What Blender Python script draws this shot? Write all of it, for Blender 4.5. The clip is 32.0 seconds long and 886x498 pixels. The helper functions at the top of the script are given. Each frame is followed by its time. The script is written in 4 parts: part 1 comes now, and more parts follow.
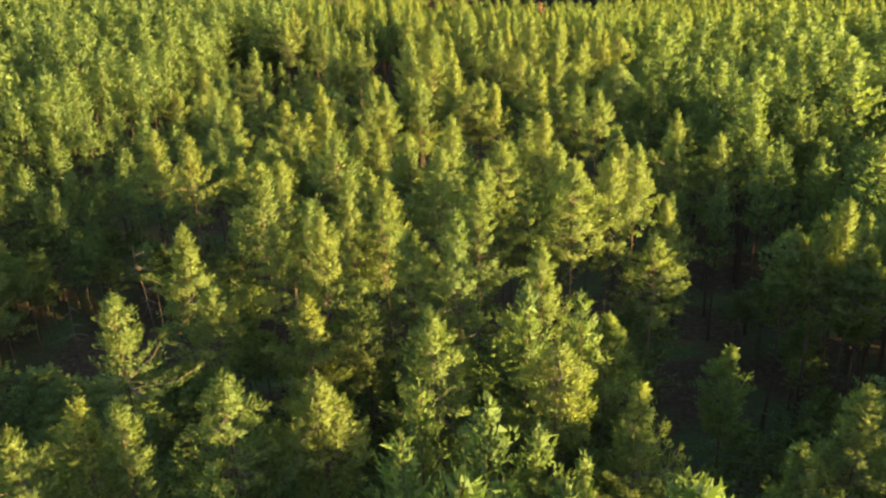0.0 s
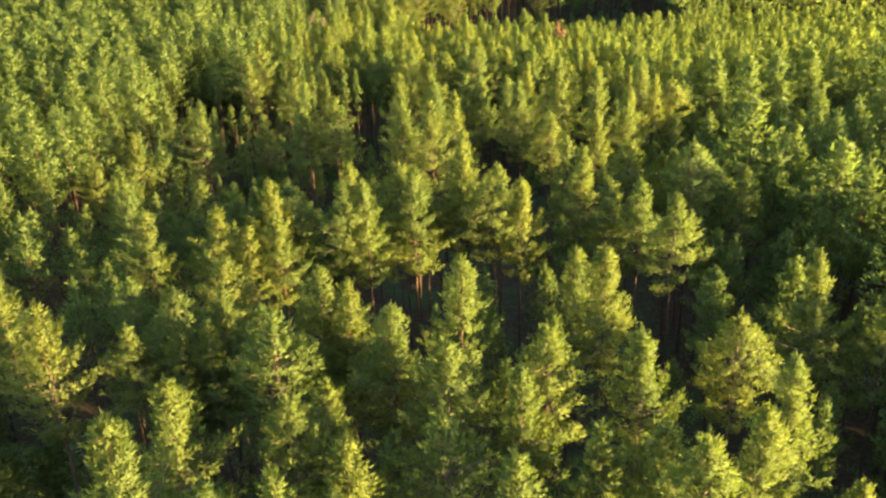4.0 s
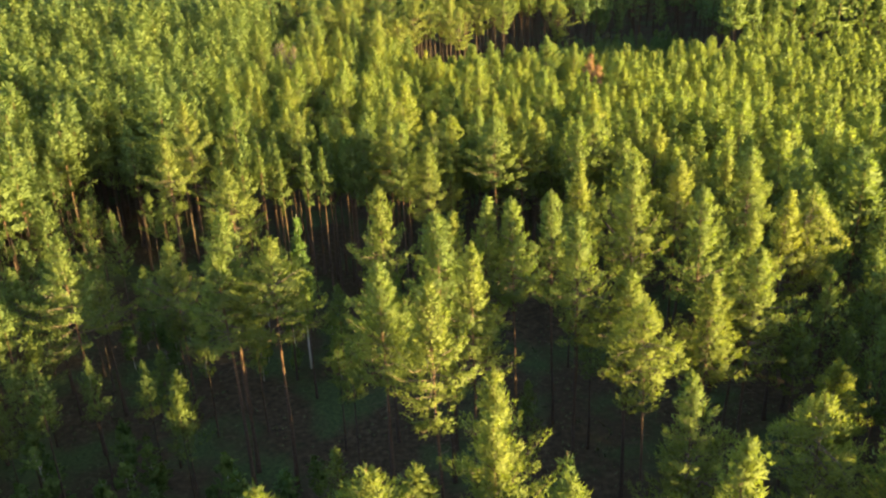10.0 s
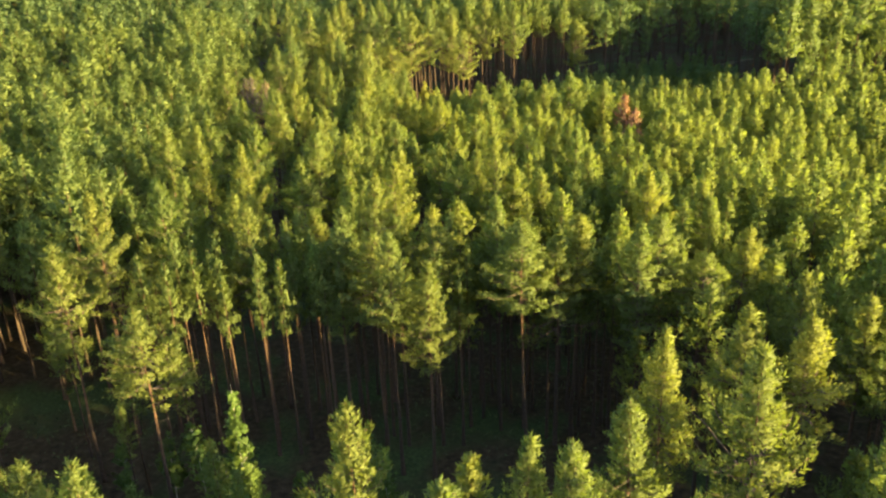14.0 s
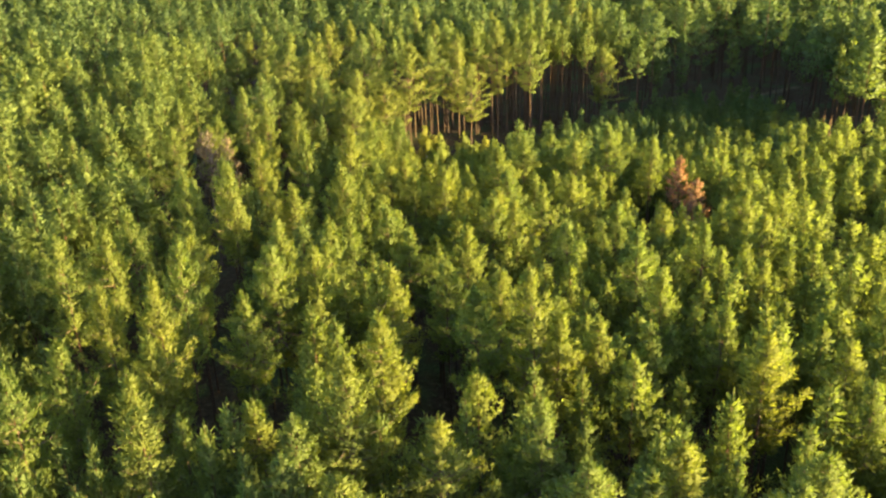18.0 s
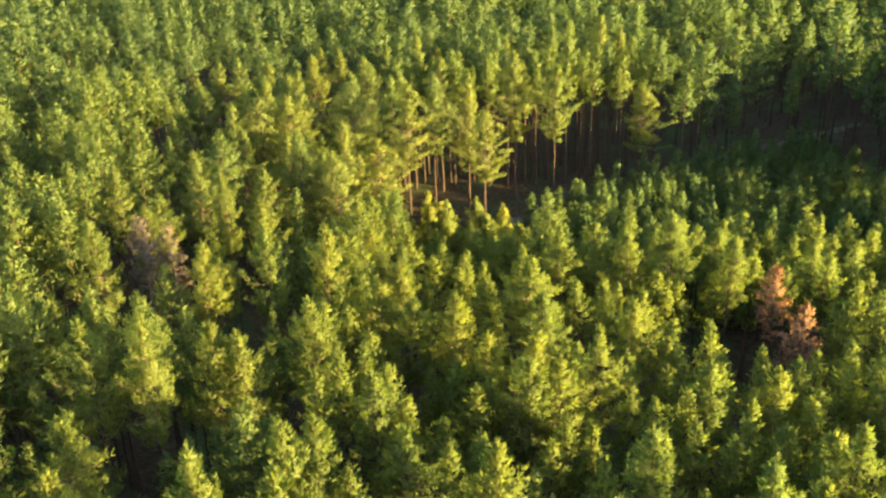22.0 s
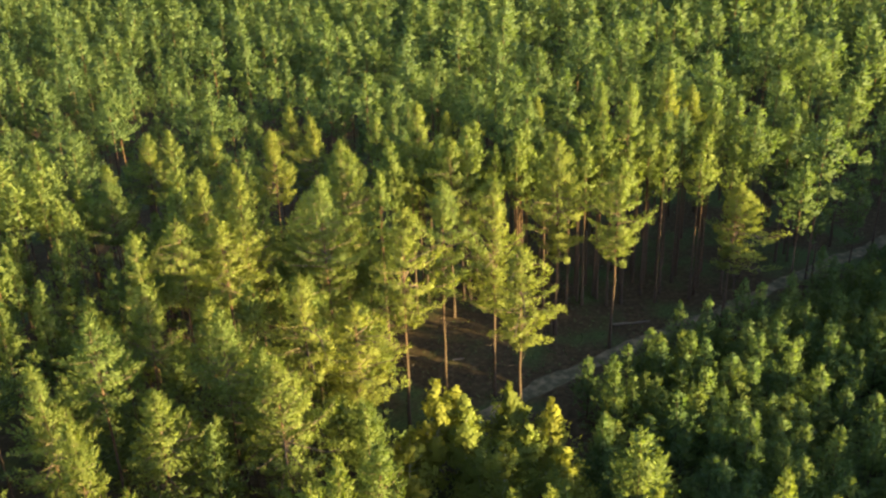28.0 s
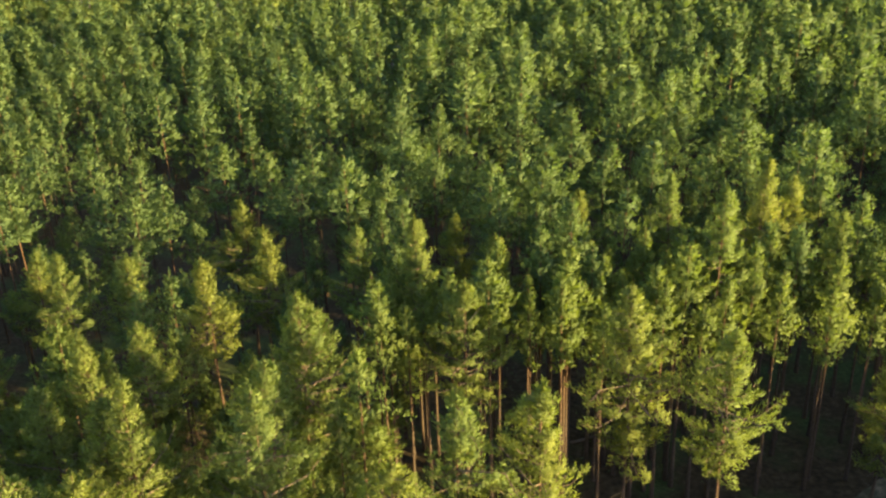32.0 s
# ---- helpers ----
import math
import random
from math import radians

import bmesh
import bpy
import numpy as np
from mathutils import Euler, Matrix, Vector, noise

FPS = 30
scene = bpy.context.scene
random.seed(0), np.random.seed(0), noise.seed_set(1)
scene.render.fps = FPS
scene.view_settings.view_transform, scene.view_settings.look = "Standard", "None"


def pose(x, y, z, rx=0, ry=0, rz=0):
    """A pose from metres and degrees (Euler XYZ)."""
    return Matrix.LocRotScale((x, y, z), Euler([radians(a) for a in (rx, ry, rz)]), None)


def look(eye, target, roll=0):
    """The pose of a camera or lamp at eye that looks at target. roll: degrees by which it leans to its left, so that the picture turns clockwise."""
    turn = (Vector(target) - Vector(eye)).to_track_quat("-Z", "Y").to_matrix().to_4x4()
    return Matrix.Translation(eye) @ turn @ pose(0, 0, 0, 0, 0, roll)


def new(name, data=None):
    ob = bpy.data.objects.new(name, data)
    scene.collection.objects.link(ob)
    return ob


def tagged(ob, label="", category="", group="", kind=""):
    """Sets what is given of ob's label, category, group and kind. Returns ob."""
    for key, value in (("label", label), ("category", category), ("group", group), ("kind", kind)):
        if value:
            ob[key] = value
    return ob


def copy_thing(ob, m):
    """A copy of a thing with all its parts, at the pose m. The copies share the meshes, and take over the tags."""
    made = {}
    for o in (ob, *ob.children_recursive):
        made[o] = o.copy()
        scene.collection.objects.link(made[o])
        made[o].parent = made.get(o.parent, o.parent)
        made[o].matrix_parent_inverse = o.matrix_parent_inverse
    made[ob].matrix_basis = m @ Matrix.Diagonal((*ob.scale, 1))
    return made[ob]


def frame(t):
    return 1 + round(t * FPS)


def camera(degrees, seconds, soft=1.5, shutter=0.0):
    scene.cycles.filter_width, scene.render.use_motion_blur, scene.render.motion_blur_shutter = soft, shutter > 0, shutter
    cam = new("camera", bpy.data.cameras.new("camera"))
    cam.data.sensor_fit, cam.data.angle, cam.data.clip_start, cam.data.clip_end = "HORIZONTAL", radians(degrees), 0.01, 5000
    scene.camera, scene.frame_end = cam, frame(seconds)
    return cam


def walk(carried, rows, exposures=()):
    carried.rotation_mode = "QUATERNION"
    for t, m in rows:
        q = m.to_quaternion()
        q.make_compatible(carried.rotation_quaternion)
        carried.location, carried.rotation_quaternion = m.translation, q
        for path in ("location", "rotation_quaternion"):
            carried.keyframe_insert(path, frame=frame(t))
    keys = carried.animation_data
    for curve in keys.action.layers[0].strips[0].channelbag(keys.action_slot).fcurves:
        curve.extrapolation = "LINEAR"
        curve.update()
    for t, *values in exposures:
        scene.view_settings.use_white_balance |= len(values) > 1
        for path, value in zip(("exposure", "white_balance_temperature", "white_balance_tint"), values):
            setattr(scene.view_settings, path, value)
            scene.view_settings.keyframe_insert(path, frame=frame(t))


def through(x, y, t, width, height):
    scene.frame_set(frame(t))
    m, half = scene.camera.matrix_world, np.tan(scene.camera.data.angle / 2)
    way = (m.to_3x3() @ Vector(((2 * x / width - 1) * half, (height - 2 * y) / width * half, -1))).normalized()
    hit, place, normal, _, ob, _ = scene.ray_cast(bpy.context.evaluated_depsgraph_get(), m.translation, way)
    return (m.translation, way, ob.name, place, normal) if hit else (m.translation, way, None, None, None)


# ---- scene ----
cam = camera(54.0, 32.0, soft=2.35)
PATH = [
    (0.0, -0.091, -3.105, 45.928, 67.395, 1.819, -1.015),
    (0.5, -0.044, 2.781, 46.208, 67.358, 1.864, -1.023),
    (1.0, 0.001, 8.066, 46.417, 67.341, 1.909, -1.027),
    (1.5, 0.045, 12.937, 46.560, 67.328, 1.948, -1.035),
    (2.0, 0.088, 17.565, 46.628, 67.310, 1.986, -1.046),
    (2.5, 0.129, 21.942, 46.681, 67.277, 2.018, -1.062),
    (3.0, 0.167, 26.095, 46.751, 67.245, 2.041, -1.076),
    (3.5, 0.205, 30.154, 46.816, 67.205, 2.065, -1.086),
    (5.5, 0.334, 46.824, 46.731, 67.027, 2.103, -1.179),
    (6.0, 0.355, 50.770, 46.774, 66.968, 2.107, -1.196),
    (6.5, 0.374, 54.617, 46.854, 66.903, 2.110, -1.212),
    (7.0, 0.390, 58.399, 46.957, 66.836, 2.115, -1.225),
    (7.5, 0.405, 62.205, 47.047, 66.775, 2.120, -1.235),
    (8.0, 0.418, 66.060, 47.116, 66.725, 2.124, -1.245),
    (8.5, 0.431, 69.841, 47.215, 66.683, 2.128, -1.255),
    (9.0, 0.444, 73.637, 47.306, 66.652, 2.131, -1.264),
    (9.5, 0.457, 77.539, 47.350, 66.631, 2.131, -1.274),
    (10.0, 0.471, 81.366, 47.421, 66.614, 2.131, -1.284),
    (10.5, 0.485, 85.152, 47.505, 66.597, 2.129, -1.295),
    (11.0, 0.500, 88.973, 47.569, 66.583, 2.128, -1.306),
    (11.5, 0.514, 92.864, 47.598, 66.572, 2.128, -1.319),
    (12.0, 0.528, 96.698, 47.646, 66.560, 2.128, -1.332),
    (12.5, 0.541, 100.475, 47.713, 66.550, 2.129, -1.346),
    (13.0, 0.554, 104.261, 47.771, 66.543, 2.131, -1.361),
    (13.5, 0.566, 108.136, 47.788, 66.540, 2.133, -1.374),
    (14.0, 0.577, 111.960, 47.821, 66.538, 2.135, -1.387),
    (14.5, 0.588, 115.742, 47.867, 66.537, 2.137, -1.400),
    (16.5, 0.617, 131.253, 47.806, 66.589, 2.131, -1.442),
    (17.0, 0.617, 135.148, 47.778, 66.611, 2.130, -1.433),
    (17.5, 0.614, 138.936, 47.792, 66.628, 2.128, -1.422),
    (18.0, 0.611, 142.664, 47.830, 66.640, 2.124, -1.409),
    (18.5, 0.608, 146.358, 47.881, 66.649, 2.119, -1.394),
    (19.0, 0.603, 150.029, 47.941, 66.654, 2.110, -1.379),
    (19.5, 0.598, 153.693, 48.003, 66.657, 2.099, -1.362),
    (20.0, 0.592, 157.369, 48.063, 66.661, 2.084, -1.342),
    (20.5, 0.585, 161.096, 48.102, 66.666, 2.067, -1.321),
    (21.0, 0.577, 164.895, 48.114, 66.670, 2.047, -1.299),
    (21.5, 0.568, 168.605, 48.167, 66.669, 2.024, -1.280),
    (22.0, 0.557, 172.259, 48.247, 66.658, 2.000, -1.265),
    (22.5, 0.545, 175.945, 48.316, 66.637, 1.975, -1.254),
    (23.0, 0.532, 179.622, 48.390, 66.597, 1.951, -1.246),
    (23.5, 0.516, 183.100, 48.549, 66.534, 1.930, -1.239),
    (24.0, 0.497, 186.454, 48.761, 66.451, 1.911, -1.232),
    (24.5, 0.476, 189.843, 48.962, 66.361, 1.895, -1.224),
    (25.0, 0.453, 193.350, 49.119, 66.273, 1.882, -1.214),
    (25.5, 0.428, 196.919, 49.255, 66.191, 1.870, -1.206),
    (27.5, 0.303, 212.374, 49.477, 66.096, 1.853, -1.218),
    (28.0, 0.269, 216.447, 49.494, 66.151, 1.857, -1.234),
    (28.5, 0.234, 220.626, 49.473, 66.217, 1.862, -1.253),
    (29.0, 0.200, 224.775, 49.471, 66.289, 1.869, -1.275),
    (29.5, 0.165, 228.915, 49.478, 66.366, 1.877, -1.301),
    (30.0, 0.131, 233.128, 49.461, 66.456, 1.886, -1.330),
    (30.5, 0.098, 237.454, 49.403, 66.561, 1.898, -1.361),
    (31.0, 0.065, 241.794, 49.344, 66.677, 1.911, -1.392),
    (31.5, 0.032, 246.199, 49.261, 66.801, 1.924, -1.425),
    (32.0, 0.000, 250.689, 49.143, 66.929, 1.938, -1.457),
]
walk(cam, [(t, pose(x, y, z, rx, ry, rz)) for t, x, y, z, rx, ry, rz in PATH], exposures=[(0.0, 3.03, 6280, 10), (8.0, 3.1, 6380, 10), (11.0, 3.0, 6280, 10), (17.0, 3.02, 6320, 10), (20.0, 3.16, 6550, 10), (25.0, 3.2, 6550, 10), (28.5, 2.86, 6250, 10), (32.0, 2.62, 6100, 10)])

# ---- light ----
SUN_HEIGHT, SUN_FROM = 12.5, 123.0   # degrees: elevation; compass bearing from which it shines (0 is +y, 90 is +x)
world = bpy.data.worlds.new("sky")
scene.world = world
world.use_nodes = True
wn = world.node_tree.nodes
sky = wn.new("ShaderNodeTexSky")
sky.sky_type, sky.sun_disc = "NISHITA", False
sky.sun_elevation, sky.sun_rotation = radians(SUN_HEIGHT), radians(SUN_FROM)
world.node_tree.links.new(sky.outputs[0], wn["Background"].inputs[0])
wn["Background"].inputs[1].default_value = 0.095
sun = new("sun", bpy.data.lights.new("sun", "SUN"))
sun.data.energy, sun.data.angle, sun.data.color = 5.0, radians(0.6), (1.0, 0.78, 0.3)
sun_dir = Vector((math.sin(radians(SUN_FROM)) * math.cos(radians(SUN_HEIGHT)), math.cos(radians(SUN_FROM)) * math.cos(radians(SUN_HEIGHT)), math.sin(radians(SUN_HEIGHT))))
sun.matrix_world = look(sun_dir * 200, (0, 0, 0))


# ---- materials ----
def material(name, rough=0.8, spec=0.2):
    m = bpy.data.materials.new(name)
    m.use_nodes = True
    nt = m.node_tree
    b = nt.nodes["Principled BSDF"]
    b.inputs["Roughness"].default_value = rough
    b.inputs["Specular IOR Level"].default_value = spec
    return m, nt, b


def ramp(nt, fac, stops):
    r = nt.nodes.new("ShaderNodeValToRGB")
    while len(r.color_ramp.elements) < len(stops):
        r.color_ramp.elements.new(0.5)
    for e, (p, c) in zip(r.color_ramp.elements, stops):
        e.position, e.color = p, (*c, 1)
    nt.links.new(fac, r.inputs[0])
    return r.outputs[0]


def noise_fac(nt, scale, detail=3.0, world_space=True):
    n = nt.nodes.new("ShaderNodeTexNoise")
    n.inputs["Scale"].default_value, n.inputs["Detail"].default_value = scale, detail
    if world_space:
        g = nt.nodes.new("ShaderNodeNewGeometry")
        nt.links.new(g.outputs["Position"], n.inputs["Vector"])
    else:
        g = nt.nodes.new("ShaderNodeTexCoord")
        nt.links.new(g.outputs["Object"], n.inputs["Vector"])
    return n.outputs["Fac"]


def mix(nt, kind, fac, a, b):
    m = nt.nodes.new("ShaderNodeMix")
    m.data_type, m.blend_type = "RGBA", kind
    for sock, v in ((m.inputs[0], fac), (m.inputs[6], a), (m.inputs[7], b)):
        if isinstance(v, bpy.types.NodeSocket):
            nt.links.new(v, sock)
        else:
            sock.default_value = v
    return m.outputs[2]


def foliage(name, dark, mid, light, through=0.5, single=True):
    """Needles or leaves: hue varies from spray to spray, from tree to tree and slowly over the stand."""
    m, nt, b = material(name, 0.65, 0.25)
    geo = nt.nodes.new("ShaderNodeNewGeometry")
    col = ramp(nt, geo.outputs["Random Per Island"], ((0.0, dark), (0.55, mid), (1.0, light)))
    tone = ramp(nt, noise_fac(nt, 0.22, 2.0), ((0.3, (0.82, 0.88, 0.95)), (0.7, (1.15, 1.1, 0.95))))
    col = mix(nt, "MULTIPLY", 1.0, col, tone)
    if single:
        info = nt.nodes.new("ShaderNodeObjectInfo")
        each = ramp(nt, info.outputs["Random"], ((0.0, (0.86, 0.93, 1.0)), (1.0, (1.16, 1.07, 0.9))))
        col = mix(nt, "MULTIPLY", 1.0, col, each)
    nt.links.new(col, b.inputs["Base Color"])
    tr = nt.nodes.new("ShaderNodeBsdfTranslucent")
    nt.links.new(mix(nt, "MULTIPLY", 1.0, col, (1.3, 1.35, 0.7, 1)), tr.inputs["Color"])
    ms = nt.nodes.new("ShaderNodeMixShader")
    ms.inputs[0].default_value = through
    nt.links.new(b.outputs[0], ms.inputs[1])
    nt.links.new(tr.outputs[0], ms.inputs[2])
    nt.links.new(ms.outputs[0], nt.nodes["Material Output"].inputs["Surface"])
    return m


def bark(name, low, high, change):
    """Plated bark: grey-brown low on the stem, flaky orange above the height 'change'."""
    m, nt, b = material(name, 0.9, 0.15)
    g = nt.nodes.new("ShaderNodeNewGeometry")
    sep = nt.nodes.new("ShaderNodeSeparateXYZ")
    nt.links.new(g.outputs["Position"], sep.inputs[0])
    mr = nt.nodes.new("ShaderNodeMapRange")
    mr.inputs["From Min"].default_value, mr.inputs["From Max"].default_value = change - 3, change + 3
    nt.links.new(sep.outputs["Z"], mr.inputs["Value"])
    col = mix(nt, "MIX", mr.outputs[0], (*low, 1), (*high, 1))
    col = mix(nt, "MULTIPLY", 0.8, col, ramp(nt, noise_fac(nt, 6.0, 5.0), ((0.3, (0.55, 0.52, 0.5)), (0.7, (1.3, 1.25, 1.2)))))
    nt.links.new(col, b.inputs["Base Color"])
    bump = nt.nodes.new("ShaderNodeBump")
    bump.inputs["Strength"].default_value, bump.inputs["Distance"].default_value = 0.6, 0.03
    nt.links.new(noise_fac(nt, 14.0, 4.0), bump.inputs["Height"])
    nt.links.new(bump.outputs[0], b.inputs["Normal"])
    return m


NEEDLES = foliage("pine needles", (0.107, 0.128, 0.034), (0.13, 0.153, 0.039), (0.158, 0.182, 0.045))
NEEDLES_MASS = foliage("pine needles of the stand", (0.092, 0.118, 0.034), (0.112, 0.141, 0.039), (0.138, 0.168, 0.045), single=False)
NEEDLES_BRIGHT = foliage("yellow-green pine needles", (0.118, 0.14, 0.035), (0.142, 0.165, 0.041), (0.171, 0.196, 0.049), 0.6)
NEEDLES_YOUNG_MASS = foliage("yellow-green needles of the pole stand", (0.118, 0.14, 0.035), (0.142, 0.165, 0.041), (0.171, 0.196, 0.049), 0.6, single=False)
# darker and bluer: distance haze and shade of the far stand, put into colour
NEEDLES_HAZE_SHADE_MASS = foliage("needles of the far stand with haze and shade in the colour", (0.066, 0.096, 0.036), (0.082, 0.114, 0.041), (0.102, 0.135, 0.047), single=False)
YOUNG_NEEDLES = foliage("young conifer needles", (0.076, 0.112, 0.043), (0.1, 0.138, 0.05), (0.127, 0.165, 0.058))
LEAVES = foliage("birch leaves", (0.165, 0.185, 0.034), (0.205, 0.22, 0.043), (0.255, 0.262, 0.058), 0.4)
DEAD_NEEDLES = foliage("dead rust needles", (0.12, 0.06, 0.037), (0.22, 0.115, 0.07), (0.3, 0.17, 0.11), 0.2)
GREY_NEEDLES = foliage("withered grey-brown twigs", (0.075, 0.056, 0.042), (0.115, 0.088, 0.066), (0.16, 0.125, 0.095), 0.15)
LEAVES_GREEN = foliage("green birch leaves", (0.05, 0.09, 0.02), (0.09, 0.14, 0.03), (0.13, 0.18, 0.045), 0.35)
GRASS = foliage("grass and bilberry", (0.03, 0.045, 0.015), (0.06, 0.075, 0.025), (0.1, 0.11, 0.04), 0.2)
PINE_BARK = bark("pine bark", (0.06, 0.041, 0.03), (0.088, 0.05, 0.031), 10.0)
LIMB_BARK = bark("pine limb bark", (0.085, 0.066, 0.05), (0.12, 0.088, 0.064), 8.0)
BIRCH_BARK = bark("birch bark", (0.35, 0.32, 0.28), (0.55, 0.52, 0.47), 3.0)
GREY_WOOD = bark("dead grey wood", (0.12, 0.095, 0.078), (0.185, 0.14, 0.112), 6.0)

FLOOR, nt, b = material("forest floor", 0.95, 0.1)
litter = ramp(nt, noise_fac(nt, 1.7, 6.0), ((0.3, (0.022, 0.015, 0.008)), (0.55, (0.045, 0.03, 0.016)), (0.75, (0.08, 0.055, 0.03))))
moss = ramp(nt, noise_fac(nt, 0.12, 4.0), ((0.48, (0, 0, 0)), (0.62, (1, 1, 1))))
green = ramp(nt, noise_fac(nt, 3.0, 5.0), ((0.3, (0.022, 0.032, 0.011)), (0.7, (0.055, 0.068, 0.022))))
nt.links.new(mix(nt, "MIX", moss, litter, green), b.inputs["Base Color"])
bump = nt.nodes.new("ShaderNodeBump")
bump.inputs["Strength"].default_value, bump.inputs["Distance"].default_value = 0.8, 0.15
nt.links.new(noise_fac(nt, 5.0, 5.0), bump.inputs["Height"])
nt.links.new(bump.outputs[0], b.inputs["Normal"])



SAND, nt, b = material("track sand", 0.95, 0.1)
nt.links.new(mix(nt, "MIX", ramp(nt, noise_fac(nt, 0.9, 5.0), ((0.34, (0, 0, 0)), (0.56, (1, 1, 1)))), ramp(nt, noise_fac(nt, 7.0, 5.0), ((0.3, (0.1, 0.073, 0.047)), (0.7, (0.21, 0.155, 0.1)))), (0.06, 0.052, 0.03, 1)), b.inputs["Base Color"])
bump = nt.nodes.new("ShaderNodeBump")
bump.inputs["Strength"].default_value, bump.inputs["Distance"].default_value = 0.6, 0.06
nt.links.new(noise_fac(nt, 9.0, 4.0), bump.inputs["Height"])
nt.links.new(bump.outputs[0], b.inputs["Normal"])


# ---- mesh tools: every shape is (points, triangles, normals or None) in numpy ----
def mesh_of(name, shape, mat, inner=None, inner_mat=None):
    pts, tris, nrm = shape if inner is None else join([shape, inner])
    me = bpy.data.meshes.new(name)
    n = len(tris)
    me.vertices.add(len(pts))
    me.vertices.foreach_set("co", np.asarray(pts, np.float32).ravel())
    me.loops.add(3 * n)
    me.loops.foreach_set("vertex_index", np.asarray(tris, np.int32).ravel())
    me.polygons.add(n)
    me.polygons.foreach_set("loop_start", np.arange(0, 3 * n, 3, dtype=np.int32))
    me.update(calc_edges=True)
    if nrm is not None:
        me.attributes.new("custom_normal", "FLOAT_VECTOR", "POINT").data.foreach_set("vector", np.asarray(nrm, np.float32).ravel())
    me.materials.append(mat)
    if inner is not None:
        me.materials.append(inner_mat)
        me.polygons.foreach_set("material_index", np.r_[np.zeros(len(shape[1]), np.int32), np.ones(len(inner[1]), np.int32)])
    return me


def join(shapes):
    if not shapes:
        return np.zeros((0, 3)), np.zeros((0, 3), int), None
    at = np.cumsum([0] + [len(s[0]) for s in shapes[:-1]])
    pts = np.concatenate([s[0] for s in shapes])
    tris = np.concatenate([s[1] + k for s, k in zip(shapes, at)])
    nrm = np.concatenate([s[2] for s in shapes]) if shapes[0][2] is not None else None
    return pts, tris, nrm


def unit(v):
    return v / (np.linalg.norm(v, axis=-1, keepdims=True) + 1e-9)


def tube(line, radii, sides):
    """A tapered, closed stem along a line of points."""
    line, n = np.asarray(line, float), len(line)
    way = unit(np.gradient(line, axis=0))
    ref = np.where(np.abs(way[:, 2:3]) > 0.8, [[1.0, 0, 0]], [[0, 0, 1.0]])
    u = unit(np.cross(way, ref))
    v = np.cross(way, u)
    a = np.arange(sides) * 2 * math.pi / sides
    ring = line[:, None] + np.asarray(radii)[:, None, None] * (np.cos(a)[None, :, None] * u[:, None] + np.sin(a)[None, :, None] * v[:, None])
    pts = np.concatenate([ring.reshape(-1, 3), line[-1:]])
    tris = []
    for i in range(n - 1):
        for j in range(sides):
            p, q = i * sides + j, i * sides + (j + 1) % sides
            tris += [(p, q, q + sides), (p, q + sides, p + sides)]
    for j in range(sides):
        tris.append(((n - 1) * sides + j, (n - 1) * sides + (j + 1) % sides, n * sides))
    nrm = np.concatenate([(ring - line[:, None]).reshape(-1, 3) / np.repeat(np.maximum(radii, 1e-4), sides)[:, None], way[-1:]])
    return pts, np.array(tris), nrm


def sprays(rng, centres, outward, count, length, width, up=0.35, spread=0.8, whole=1.0):
    """Tufts of needles or leaves: narrow pointed blades that stand out from each centre. outward: the way the crown faces there; whole: how far a tuft is shaded with its crown."""
    m = len(centres)
    grow = rng.uniform(0.75, 1.25, (m, 1))
    c, o, size = np.repeat(centres, count, axis=0), np.repeat(outward, count, axis=0), np.repeat(grow, count, axis=0)
    n = len(c)
    d = rng.normal(0, spread, (n, 3)) + o * 0.45
    d[:, 2] = d[:, 2] * 0.85 + up
    d = unit(d)
    side = unit(np.cross(d, rng.normal(0, 1, (n, 3))))
    L = length * size * rng.uniform(0.6, 1.25, (n, 1))
    W = width * size * rng.uniform(0.7, 1.3, (n, 1))
    base = c + d * L * rng.uniform(-0.35, 0.15, (n, 1)) + rng.normal(0, 0.1 * length, (n, 3))
    p = np.stack([base - side * W * 0.5, base + side * W * 0.5, base + d * L], 1)
    puff = unit(d * 0.38 + o * whole + rng.normal(0, 0.06, (n, 3)))
    flat = np.cross(p[:, 1] - p[:, 0], p[:, 2] - p[:, 0])
    flip = (flat * puff).sum(1) < 0
    p[flip] = p[flip][:, [1, 0, 2]]
    face = unit(np.where(flip[:, None], -flat, flat))
    nrm = unit(puff + face * 0.15)
    return p.reshape(-1, 3), np.arange(3 * n).reshape(-1, 3), np.repeat(nrm, 3, axis=0)


